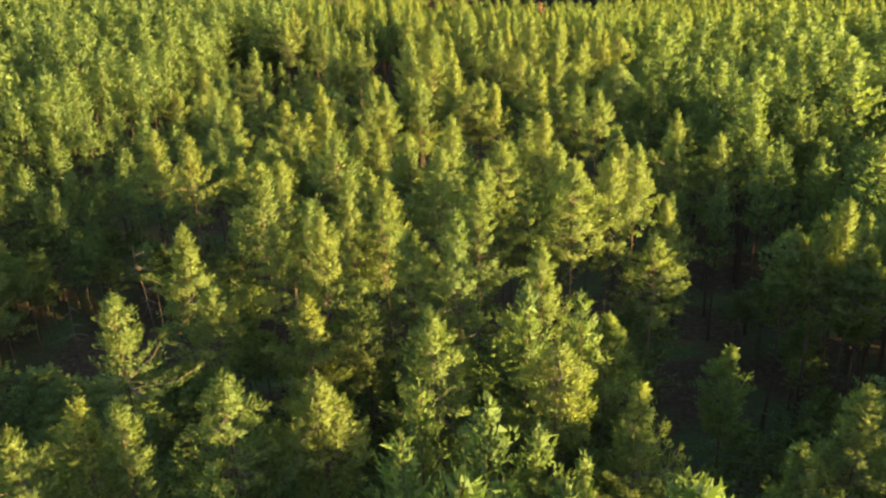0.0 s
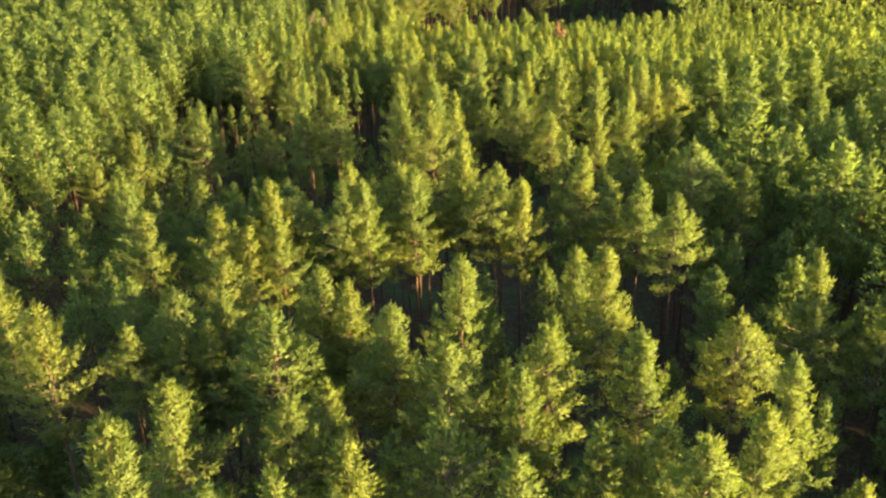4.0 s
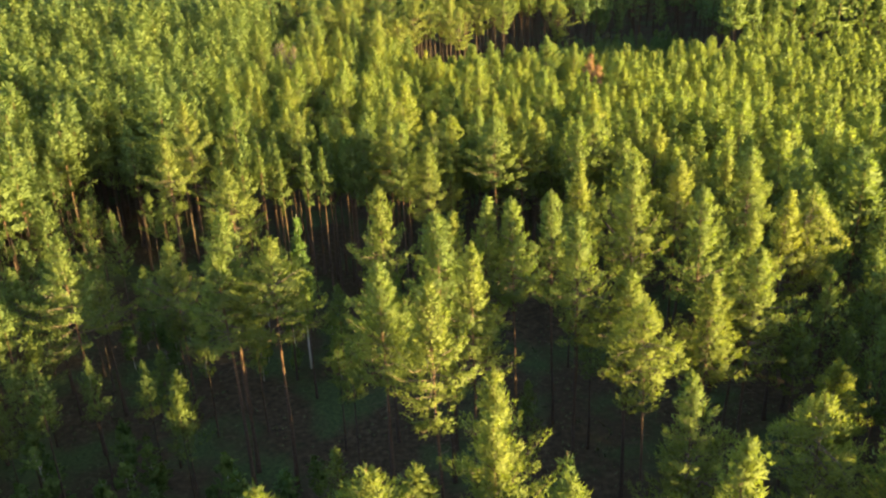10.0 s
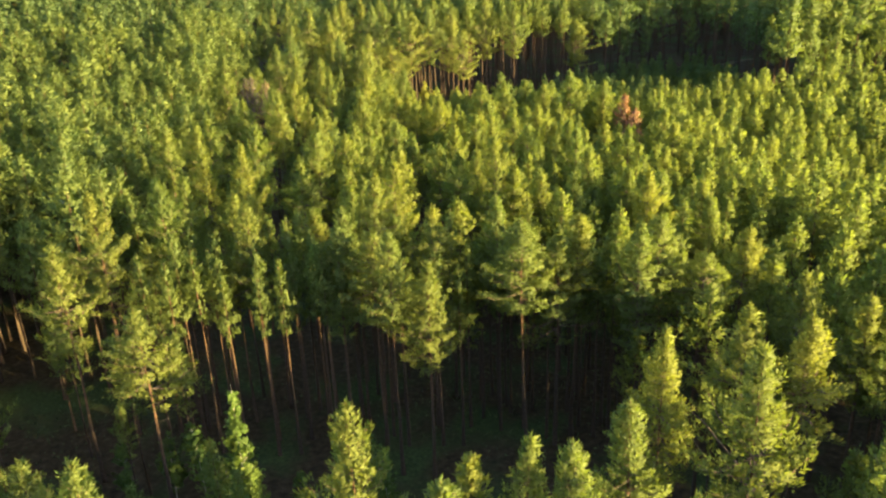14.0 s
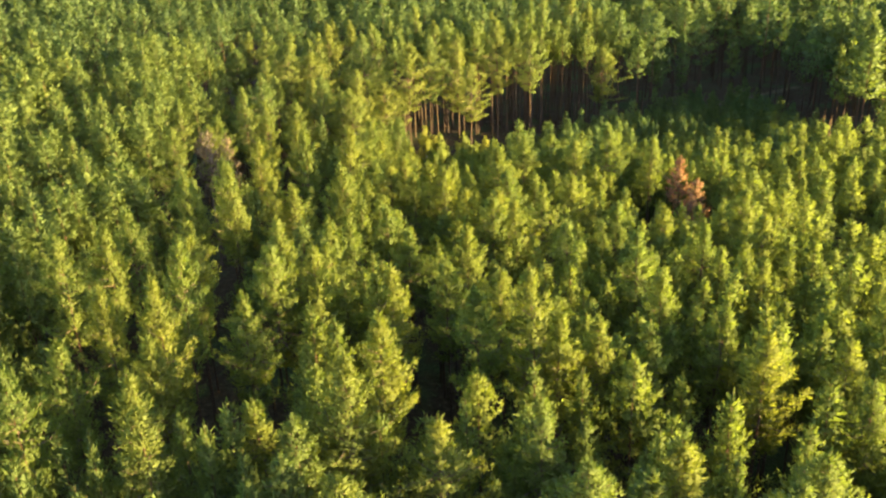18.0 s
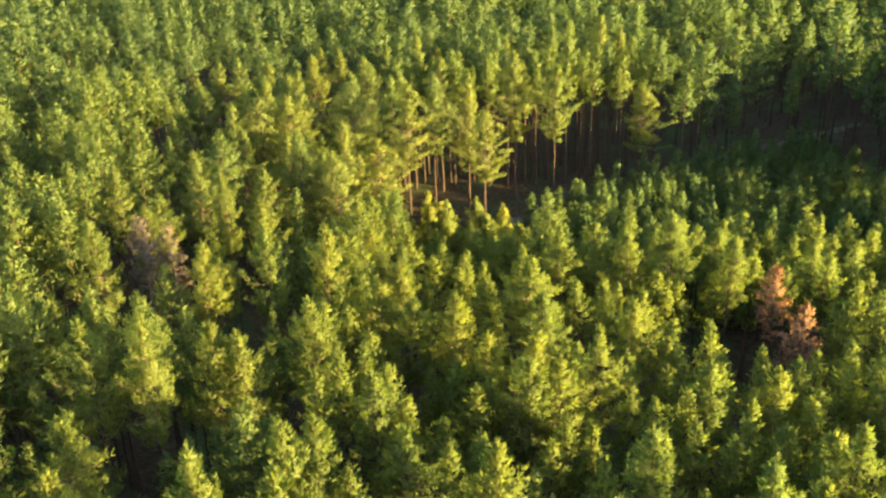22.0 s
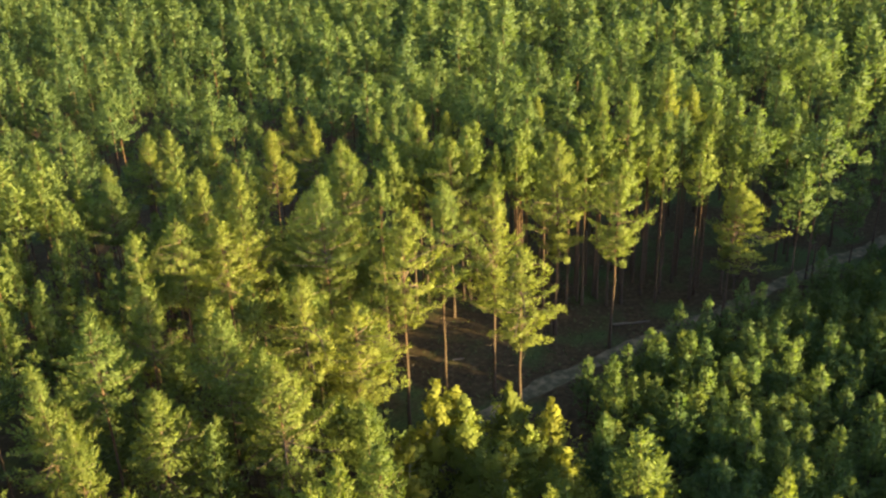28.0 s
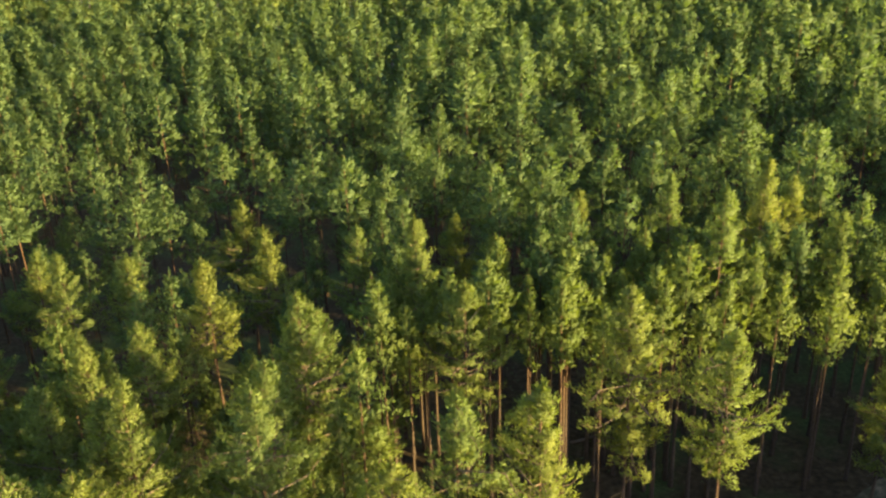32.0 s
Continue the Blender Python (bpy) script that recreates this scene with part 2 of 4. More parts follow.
def tufts(rng, pads, count, length, width):
    """Shoots of needles. pads: rows of a shoot's middle, the way it points, the way the crown faces there, and its half length and radius."""
    pads = np.repeat(np.asarray(pads, float), count, axis=0)
    n = len(pads)
    mid, axis, face, half, thick = pads[:, :3], pads[:, 3:6], pads[:, 6:9], pads[:, 9:10], pads[:, 10:11]
    ball = unit(rng.normal(0, 1, (n, 3))) * rng.uniform(0.35, 1.0, (n, 1)) ** 0.5
    along_axis = (ball * axis).sum(1, keepdims=True)
    base = mid + ball * thick + axis * along_axis * (half - thick)
    out = unit(ball + axis * 0.25 + [0, 0, 0.1])
    d = unit(out * 0.8 + axis * 0.85 + rng.normal(0, 0.38, (n, 3)))
    side = unit(np.cross(d, rng.normal(0, 1, (n, 3))))
    L = length * rng.uniform(0.65, 1.3, (n, 1))
    W = width * rng.uniform(0.7, 1.3, (n, 1))
    p = np.stack([base - side * W * 0.5 - d * L * 0.3, base + side * W * 0.5 - d * L * 0.3, base + d * L * 0.7], 1)
    nrm = unit(out * 0.42 + face * 0.9 + rng.normal(0, 0.2, (n, 3)))
    flat = np.cross(p[:, 1] - p[:, 0], p[:, 2] - p[:, 0])
    flip = (flat * nrm).sum(1) < 0
    p[flip] = p[flip][:, [1, 0, 2]]
    return p.reshape(-1, 3), np.arange(3 * n).reshape(-1, 3), np.repeat(nrm, 3, axis=0)


def conifer(seed, height, crown, radius, level=2, full=0.25, bare=0.0, sharp=0.8, ragged=1.0, rise=50.0, fine=1.0):
    """A pine: trunk, branches in whorls that curve up at their ends, and upturned shoots of needles along their outer part.
    crown: length of the live crown; full: the height in it at which it is widest.
    level: 2 for trees that are passed close by, 1 and 0 for those in the mass of the stand."""
    rng = np.random.default_rng(seed)
    h = np.linspace(0, height * 0.985, (3, 5, 9)[level])
    bend = np.cumsum(rng.normal(0, 0.06, (len(h), 2)), axis=0) * (height / 20)
    bend -= bend[0]
    bend -= bend[-1] * (h / h[-1])[:, None]
    line = np.c_[bend, h]
    radii = 0.0085 * height * (1 - 0.93 * (h / height) ** 0.9)
    radii[0] *= 1.3
    trunk = tube(line, radii, (3, 5, 8)[level])

    def at(z):
        return np.array([np.interp(z, h, line[:, 0]), np.interp(z, h, line[:, 1]), z])
    limbs, pads, inner = [], [], []
    base = height - crown
    z = base
    lop, lops = rng.uniform(0, 2 * math.pi), rng.uniform(0.05, 0.25) * ragged
    step = (1.05, 0.68, 0.52)[level] * fine
    gap = (0.95, 0.52, 0.4)[level] * fine
    half, thick = (0.55, 0.42, 0.36)[level] * fine, (0.42, 0.28, 0.22)[level] * fine
    bulge, wave = rng.uniform(0, 6.3), rng.uniform(1.1, 1.9)
    while z < height - 0.5:
        t = (z - base) / crown
        wide = (0.5 + 0.5 * t / full) if t < full else max(0.05, (1 - (t - full) / (1 - full)) ** sharp)
        n = int(round(rng.uniform(4.0, 6.4)))
        turn = rng.uniform(0, 6.3)
        swell = 1 + 0.14 * ragged * math.sin(wave * z + bulge) + rng.normal(0, 0.07 * ragged)
        for i in range(n):
            if rng.random() < (0.5 - 1.3 * t if t < 0.3 else 0.06 * ragged):
                continue
            az = turn + i * 2 * math.pi / n + rng.normal(0, 0.25)
            L = radius * wide * swell * (1 + rng.normal(0, 0.2 * ragged)) * (1 + lops * math.cos(az - lop)) + 0.1
            if L < 0.2:
                continue
            el = radians(-8 + rise * t ** 1.2 + rng.normal(0, 8))
            flat = np.array([math.cos(az), math.sin(az), 0])
            across = np.array([-flat[1], flat[0], 0])
            a = at(z + rng.normal(0, 0.12))
            m = a + L * 0.6 * (flat * math.cos(el) + np.array([0, 0, math.sin(el)]))
            e = m + L * 0.42 * (flat * math.cos(el + 0.55) + np.array([0, 0, math.sin(el + 0.55)]))
            for p in (m, e):         # the leader stays above its side branches
                p[2] = min(p[2], height - 0.5 - 1.15 * math.hypot(p[0] - line[-1, 0], p[1] - line[-1, 1]))
            if level == 2 and L > 0.6:
                limbs.append((L, tube([a, m, e], [0.014 + 0.011 * L, 0.01 + 0.007 * L, 0.006], 3)))
            face = unit(flat + [0, 0, 0.3 + 0.6 * t])
            s, first = 0.05, True
            reach = min(L * 0.62, 0.5 + 0.42 * L)
            while first or s < reach:
                f = max(0.15, 1.0 - s / L)
                p = a + (m - a) * f / 0.6 if f < 0.6 else m + (e - m) * (f - 0.6) / 0.4
                spread = 0.42 * min(s, 1.4)
                for side in ((0.0,) if first else ((-1.0, 1.0) if level else (rng.choice((-1.0, 1.0)),))):
                    off = side * spread * rng.uniform(0.6, 1.5)
                    q = p + across * off - flat * abs(off) * 0.15 + [0, 0, rng.normal(0.08, 0.08)]
                    way = unit(flat * (0.75 - 0.3 * t) + across * side * 0.55 + [0, 0, 0.62 + 0.5 * t] + rng.normal(0, 0.15, 3))
                    k = rng.uniform(0.75, 1.3) * (0.75 + 0.25 * min(1.0, L / 1.5))
                    pads.append((*q, *way, *unit(face + across * side * 0.35), half * k, thick * k))
                s, first = s + gap * rng.uniform(0.8, 1.2), False
            for f in ((0.3, 0.5) if L > 1.0 else (0.45,)):          # older needles between the branches
                way = unit(flat + across * rng.normal(0, 0.5))
                q = a + way * L * f * 0.9 + [0, 0, (m[2] - a[2]) * f / 0.6 + rng.normal(0, 0.12)]
                inner.append((*q, *unit(way + [0, 0, 0.5]), *unit(way + [0, 0, 0.35]), half * 1.1, thick * 1.3))
        z += rng.uniform(0.85, 1.15) * step
    for k in range((3, 4, 6)[level]):           # the leader
        q = at(height - half * 0.9 - (0.5, 0.42, 0.34)[level] * k * fine)
        pads.append((*q, *unit(np.array([rng.normal(0, 0.12), rng.normal(0, 0.12), 1.0])), *unit(np.array([rng.normal(0, 0.5), rng.normal(0, 0.5), 0.8])), half * 1.1, thick * (0.4 + 0.17 * k)))
    for k in range(int(rng.integers(4, 9)) if level == 2 and base > 4 else 0):     # dead stubs under the crown
        az, zz = rng.uniform(0, 6.3), base - rng.uniform(0.1, 5.0)
        L = rng.uniform(0.5, 1.5)
        limbs.append((L * 0.5, tube([at(zz), at(zz) + [L * math.cos(az), L * math.sin(az), rng.uniform(-0.3, 0.25)]], [0.02, 0.007], 3)))
    pads, inner = np.array(pads), np.array(inner)
    pads = pads[rng.random(len(pads)) >= bare]
    for c in (pads, inner):      # the leader stays above its side shoots
        c[:, 2] = np.minimum(c[:, 2], height - 0.45 - 1.2 * np.hypot(c[:, 0] - line[-1, 0], c[:, 1] - line[-1, 1]))
    needles = tufts(rng, pads, (10, 7, 17)[level], (0.55, 0.4, 0.28)[level] * fine, (0.2, 0.14, 0.08)[level] * fine)
    if not bare:
        needles = join([needles, tufts(rng, inner, (2, 2, 6)[level], (0.9, 0.6, 0.4)[level] * fine, (0.5, 0.32, 0.15)[level] * fine)])
    limbs.sort(key=lambda q: -q[0])
    return trunk, [q[1] for q in limbs], needles


def broadleaf(seed, height, radius, low=0.2, leaf=0.3, count=420, stems=1, full=0.4):
    """A slim birch or sapling: pale stem, thin rising limbs and many small leaves."""
    rng = np.random.default_rng(seed)
    wood, centres, outward = [], [], []
    for s in range(stems):
        lean = rng.normal(0, 0.05, 2) * height * (1 if stems > 1 else 0.4)
        h = np.linspace(0, height * (1 - 0.15 * s), 7)
        line = np.c_[lean[0] * (h / height) ** 1.5, lean[1] * (h / height) ** 1.5, h]
        wood.append(tube(line, 0.0065 * height * (1.05 - h / height), 6))
        for i in range(int((34 if count < 1000 else 64) / stems)):
            t = rng.uniform(low, 0.98)
            wide = (0.5 + 0.5 * (t - low) / (full - low + 1e-6)) if t < full else (1 - (t - full) / (1 - full)) ** 0.8
            az, L = rng.uniform(0, 6.3), radius * max(0.12, wide) * rng.uniform(0.6, 1.15)
            flat = np.array([math.cos(az), math.sin(az), 0])
            a = np.array([np.interp(t * height, h, line[:, 0]), np.interp(t * height, h, line[:, 1]), t * h[-1]])
            e = a + flat * L * 0.8 + [0, 0, L * 0.75]
            wood.append(tube([a, (a + e) / 2 + flat * L * 0.08, e], [0.02, 0.012, 0.005], 3))
            for k in range(max(2, int(count / 78 * (0.4 + wide)))):
                f = rng.uniform(0.25, 1.05)
                centres.append(a + (e - a) * f + rng.normal(0, 0.1 + 0.1 * L, 3))
                outward.append(unit(flat + [0, 0, 0.3 + 0.5 * t]))
    leaves = sprays(rng, np.array(centres), np.array(outward), 8, leaf, leaf * 0.5, up=0.2, spread=0.8)
    return join(wood[:stems]), wood[stems:], leaves


def placed(shape, x, y, scale, turn, z=0.0):
    p, t, nrm = shape
    c, s = math.cos(turn), math.sin(turn)
    m = np.array([[c, s, 0], [-s, c, 0], [0, 0, 1.0]])
    return p @ m * np.array(scale) + [x, y, z], t, (nrm @ m if nrm is not None else None)


def part(name, shape, mat, parent, label="", inner=None, inner_mat=None):
    ob = new(name, mesh_of(name, shape, mat, inner, inner_mat))
    ob.parent = parent
    return tagged(ob, label)


def tree(kind, shapes, mats, label, group, main=6):
    """Trunk, the main branches one by one, and the crown of needles or leaves with its fine twigs."""
    ob = tagged(new(kind), label, "tree", group)
    ob.empty_display_size = 0.5
    trunk, limbs, leaves = shapes
    part("trunk", trunk, mats[0], ob)
    for limb in limbs[:main]:
        part("branch", limb, mats[1], ob)
    fine = join(limbs[main:])
    if leaves is not None:
        part("crown", leaves, mats[2], ob, "", fine if len(fine[0]) else None, mats[1])
    return ob


def stand_up(x, y, scale, turn, lean=0.0, to=0.0, high=20.0):
    """A tree's pose whose top, not its foot, is at (x, y)."""
    m = pose(0, 0, 0, 0, lean, 0)
    m = pose(0, 0, 0, 0, 0, to) @ m @ pose(0, 0, 0, 0, 0, -to + turn)
    top = m @ Vector((0, 0, high))
    return Matrix.Translation((x - top.x, y - top.y, 0)) @ m @ Matrix.Diagonal((scale[0], scale[0], scale[1], 1))


def stand_copy(ob, m):
    """A copy at exactly the pose m, whatever the scale of the first one."""
    copy_thing(ob, m).matrix_basis = m


# ---- ground ----
def ground_height(x, y):
    return 0.22 * math.sin(x * 0.11 + 0.7) * math.sin(y * 0.083) + 0.1 * math.sin(x * 0.43 + y * 0.31)


edges = np.concatenate([np.linspace(-2500, -160, 8), np.linspace(-150, 150, 121), np.linspace(160, 2500, 8)])
rows_y = np.concatenate([np.linspace(-1500, -60, 6), np.linspace(-50, 430, 193), np.linspace(450, 3500, 10)])
gp = np.array([(x, y, ground_height(x, y)) for y in rows_y for x in edges])
nx = len(edges)
gk = (np.arange(len(rows_y) - 1)[:, None] * nx + np.arange(nx - 1)[None]).reshape(-1, 1)
gt = np.concatenate([gk + [0, 1, nx + 1], gk + [0, nx + 1, nx]], 1).reshape(-1, 3)
ground = tagged(new("ground", mesh_of("ground", (gp, gt, None), FLOOR)), "brown needle litter and moss of the forest floor", "ground", kind="structure")

# sandy forest track, slightly proud of the floor, curving past the clearing
TRACK = [(2.0, 285.5), (8.1, 291.0), (13.1, 294.4), (17.1, 297.0), (22.2, 300.3), (27.0, 303.4), (33.0, 306.6), (40.0, 311.5), (48.0, 317.0), (62.0, 325.0), (85.0, 338.0)]


def along(line, n):
    line = np.array(line, float)
    s = np.concatenate([[0], np.cumsum(np.linalg.norm(np.diff(line, axis=0), axis=1))])
    q = np.linspace(0, s[-1], n)
    return np.c_[np.interp(q, s, line[:, 0]), np.interp(q, s, line[:, 1])]


mid = along(TRACK, 90)
way = unit(np.gradient(mid, axis=0))
cross = np.c_[-way[:, 1], way[:, 0]]
tp, tt = [], []
trng = np.random.default_rng(3)
for i in range(len(mid)):
    for j, o in enumerate((-1.0, -0.62, -0.3, 0.0, 0.3, 0.62, 1.0)):
        half = 1.0 + 0.2 * math.sin(i * 0.7) + trng.normal(0, 0.12)
        x, y = mid[i] + cross[i] * o * half
        tp.append((x, y, ground_height(x, y) + (0.05, 0.03, 0.0, 0.05, 0.0, 0.03, 0.05)[j] - (0.045 if j in (0, 6) else 0.0) + 0.025))
for i in range(len(mid) - 1):
    for j in range(6):
        k = i * 7 + j
        tt += [(k, k + 7, k + 8), (k, k + 8, k + 1)]
tagged(new("forest_track", mesh_of("forest_track", (np.array(tp), np.array(tt)[:, ::-1], None), SAND)), "pale sandy wheel track through the clearing", "track", kind="structure")

# ---- plan of the stands: tops of the pines that stand out, as x, y and height ----
STAND_A = [
    (-6.9, 37.5, 22.0), (6.5, 40.5, 22.0), (-0.8, 43.3, 22.7), (18.9, 46.9, 17.5), (-22.1, 49.7, 21.7), (11.5, 50.6, 18.3),
    (6.7, 50.9, 23.9), (-9.5, 52.1, 19.7), (-5.8, 53.3, 20.1), (1.1, 54.0, 25.1), (-17.4, 56.4, 18.9),
    (-2.3, 56.7, 23.0), (-9.0, 57.9, 24.4), (17.2, 61.0, 19.9), (-13.2, 61.3, 22.0), (-20.7, 62.4, 21.5),
    (11.1, 64.3, 25.6), (-4.9, 65.4, 22.4), (-7.7, 66.2, 23.2), (3.3, 66.7, 23.2), (19.5, 66.9, 20.6), (-11.2, 67.3, 21.8),
    (14.7, 67.3, 24.6), (-15.3, 67.9, 25.3), (-4.6, 69.0, 22.8), (10.8, 69.3, 22.8), (7.9, 70.4, 22.0), (-0.0, 71.2, 22.8),
    (18.2, 72.7, 24.1), (-14.6, 74.2, 23.3),
]
STAND_B = [
    (-8.3, 74.3, 22.1), (4.5, 76.3, 22.0), (-2.9, 82.0, 23.3), (-6.6, 77.2, 21.0), (0.4, 77.9, 23.0), (11.8, 78.9, 22.7),
    (6.3, 79.1, 23.1), (25.7, 87.3, 23.3), (-10.1, 81.5, 23.8), (-25.7, 84.4, 23.3),
    (29.6, 84.7, 21.3), (1.6, 89.1, 23.3), (11.8, 89.8, 23.3), (-31.0, 89.9, 22.7), (20.2, 91.7, 20.4),
    (10.6, 94.9, 21.1), (-8.0, 112.2, 23.3), (-14.8, 108.3, 23.3), (19.7, 100.8, 23.1), (-6.3, 106.7, 23.3), (-2.0, 109.0, 23.3),
    (-25.6, 106.3, 21.5), (18.2, 106.8, 22.3), (7.6, 107.0, 22.8), (-8.2, 107.2, 23.3), (-20.0, 107.9, 20.2),
    (5.1, 108.2, 22.7), (-6.5, 110.5, 21.7),
]
STAND_C = [
    (-1.7, 111.4, 22.6), (29.1, 111.5, 21.5), (2.3, 111.5, 21.3), (6.0, 113.2, 22.2), (-21.3, 113.3, 17.6), (24.8, 114.0, 23.7),
    (14.3, 114.1, 23.3), (-3.3, 114.2, 22.5), (-14.2, 114.2, 20.6), (-23.2, 116.7, 20.6), (-1.1, 116.8, 20.5), (2.8, 116.8, 23.6),
    (23.9, 116.9, 21.8), (43.4, 117.3, 19.2), (19.7, 118.3, 22.8), (3.1, 120.4, 23.8), (13.7, 120.8, 22.6), (-33.8, 122.7, 19.5),
    (-0.3, 128.4, 25.2), (26.1, 129.5, 17.6), (13.3, 129.8, 22.6), (34.9, 131.8, 20.1), (-3.5, 132.3, 24.5), (2.7, 135.7, 24.3),
    (19.6, 135.8, 21.2), (-3.7, 136.1, 23.2), (14.0, 136.9, 21.3), (-41.7, 137.3, 17.3), (23.7, 138.3, 21.9), (10.7, 139.8, 24.6),
    (-4.2, 147.8, 24.5), (-16.3, 141.2, 22.0),
]
STAND_D = [
    (0.3, 141.6, 24.5), (-12.2, 141.8, 23.1), (20.9, 143.5, 24.9), (-38.5, 143.5, 18.8), (6.2, 143.8, 24.5), (-16.1, 143.9, 24.5),
    (4.4, 144.3, 24.5), (1.7, 145.1, 23.0), (25.6, 145.2, 22.0), (-30.4, 147.0, 21.7), (29.5, 147.9, 22.6), (10.0, 148.9, 23.1),
    (32.1, 149.3, 22.0), (17.1, 150.3, 25.1), (-23.4, 152.6, 18.3), (-30.7, 153.4, 15.7), (13.4, 155.2, 23.6), (23.3, 158.3, 22.3),
    (30.0, 158.6, 23.1), (20.0, 159.8, 22.4), (31.7, 163.2, 20.9), (29.5, 163.3, 20.9), (-21.0, 166.9, 20.5), (27.2, 168.2, 20.4),
    (-0.2, 171.7, 20.9), (21.2, 172.6, 20.6), (16.2, 173.1, 22.8), (-3.1, 173.6, 22.8), (-29.2, 174.4, 22.8), (18.4, 175.4, 22.7),
    (7.3, 175.6, 22.7), (25.7, 175.7, 21.1),
]
STAND_E = [
    (10.5, 176.4, 21.2), (-4.6, 176.6, 21.8), (12.4, 178.0, 21.8), (-7.6, 178.6, 21.5), (0.3, 180.1, 22.4), (-24.3, 181.2, 19.7),
    (-7.4, 181.5, 21.9), (5.8, 181.6, 22.3), (-15.6, 181.6, 22.7), (-28.6, 181.8, 24.1), (-4.6, 183.2, 24.4), (-23.5, 184.2, 24.6),
    (25.3, 184.5, 20.6), (-10.3, 185.1, 20.8), (-5.9, 186.2, 21.6), (-17.7, 186.6, 22.0), (20.7, 188.9, 21.8), (26.0, 189.0, 20.7),
    (-3.1, 189.7, 23.6), (-22.9, 189.9, 22.7), (-17.8, 191.3, 21.9), (23.0, 192.6, 20.3), (14.5, 192.9, 20.5), (8.6, 193.1, 21.2),
    (11.3, 193.8, 20.5), (6.6, 193.9, 24.3), (20.4, 195.4, 20.0), (-18.5, 195.4, 24.1), (3.2, 196.3, 21.9), (-12.9, 196.8, 21.9),
    (17.1, 197.1, 17.4), (-22.8, 197.2, 22.9),
]
STAND_F = [
    (-17.5, 199.4, 25.2), (17.3, 200.7, 20.5), (-4.1, 201.2, 20.7), (5.4, 202.5, 20.2), (-12.0, 203.4, 22.7), (-3.0, 204.1, 20.2),
    (21.7, 204.1, 17.7), (-28.3, 204.3, 24.0), (-8.9, 204.5, 22.2), (1.3, 204.9, 20.3), (26.8, 205.5, 18.9), (-12.0, 207.3, 23.4),
    (17.0, 207.5, 20.9), (-25.9, 207.7, 23.4), (-19.4, 208.0, 22.1), (-8.7, 210.1, 20.0), (3.3, 210.3, 20.8), (11.9, 211.3, 20.4),
    (24.2, 212.5, 19.1), (-26.0, 213.4, 22.5), (-21.2, 213.7, 21.2), (-7.0, 214.7, 20.0), (-1.8, 214.9, 18.7), (30.4, 215.1, 18.8),
    (-4.0, 220.9, 18.8), (6.3, 221.8, 19.0), (23.2, 222.0, 17.1), (8.4, 222.1, 18.7), (31.1, 222.1, 18.6), (18.6, 222.3, 17.7),
    (-18.9, 222.4, 23.1), (-51.5, 223.0, 20.5),
]
STAND_G = [
    (-24.0, 224.9, 21.6), (-13.5, 225.2, 20.0), (7.1, 225.3, 18.4), (11.7, 225.7, 18.9), (-15.5, 226.0, 20.4), (3.9, 226.6, 18.2),
    (-20.3, 226.7, 22.6), (-8.7, 227.3, 21.3), (17.9, 230.0, 15.2), (1.8, 231.8, 18.9), (15.6, 232.4, 17.6), (-1.5, 233.2, 18.1),
    (8.8, 234.0, 17.8), (-4.2, 235.3, 18.6), (8.1, 237.0, 19.5), (7.8, 240.0, 19.0), (-8.8, 240.0, 21.9), (-19.5, 240.9, 20.4),
    (-2.8, 240.9, 17.6), (-14.3, 241.8, 21.4), (27.3, 243.5, 17.9), (-19.3, 244.4, 19.3), (-30.6, 245.3, 21.0), (18.6, 247.5, 16.6),
    (-8.2, 247.6, 17.7), (22.7, 248.0, 18.5), (12.5, 250.1, 16.8), (28.1, 250.4, 15.5), (15.9, 250.4, 16.8), (24.5, 251.3, 16.5),
    (-6.0, 251.8, 16.7), (-28.6, 254.6, 18.9),
]
STAND_H = [
    (-17.1, 254.7, 18.9), (9.0, 255.5, 15.0), (-28.1, 257.6, 19.2), (-21.8, 259.6, 20.5), (-3.8, 260.7, 17.1), (-25.7, 264.1, 21.5),
    (-18.5, 264.6, 19.0), (-35.2, 265.8, 20.0), (-10.9, 266.3, 20.2), (-12.3, 269.2, 19.2), (-24.0, 269.8, 22.3), (-15.4, 271.3, 21.2),
    (-17.1, 275.1, 20.3), (-6.5, 277.1, 18.5), (-10.6, 277.9, 20.7), (-23.6, 279.9, 19.5), (7.4, 284.4, 19.7), (-2.5, 285.9, 23.1),
    (-26.0, 286.1, 21.4), (-18.8, 287.1, 22.1), (-22.5, 287.5, 22.2), (0.9, 291.6, 23.4), (-10.4, 292.0, 23.7), (5.7, 292.0, 23.5),
    (-17.9, 293.1, 23.9), (-20.0, 294.4, 22.1), (-25.5, 298.2, 20.6), (-11.0, 298.6, 21.8), (19.1, 299.2, 22.1), (-28.8, 300.7, 17.6),
    (13.1, 302.9, 23.8), (-24.5, 303.5, 21.4),
]
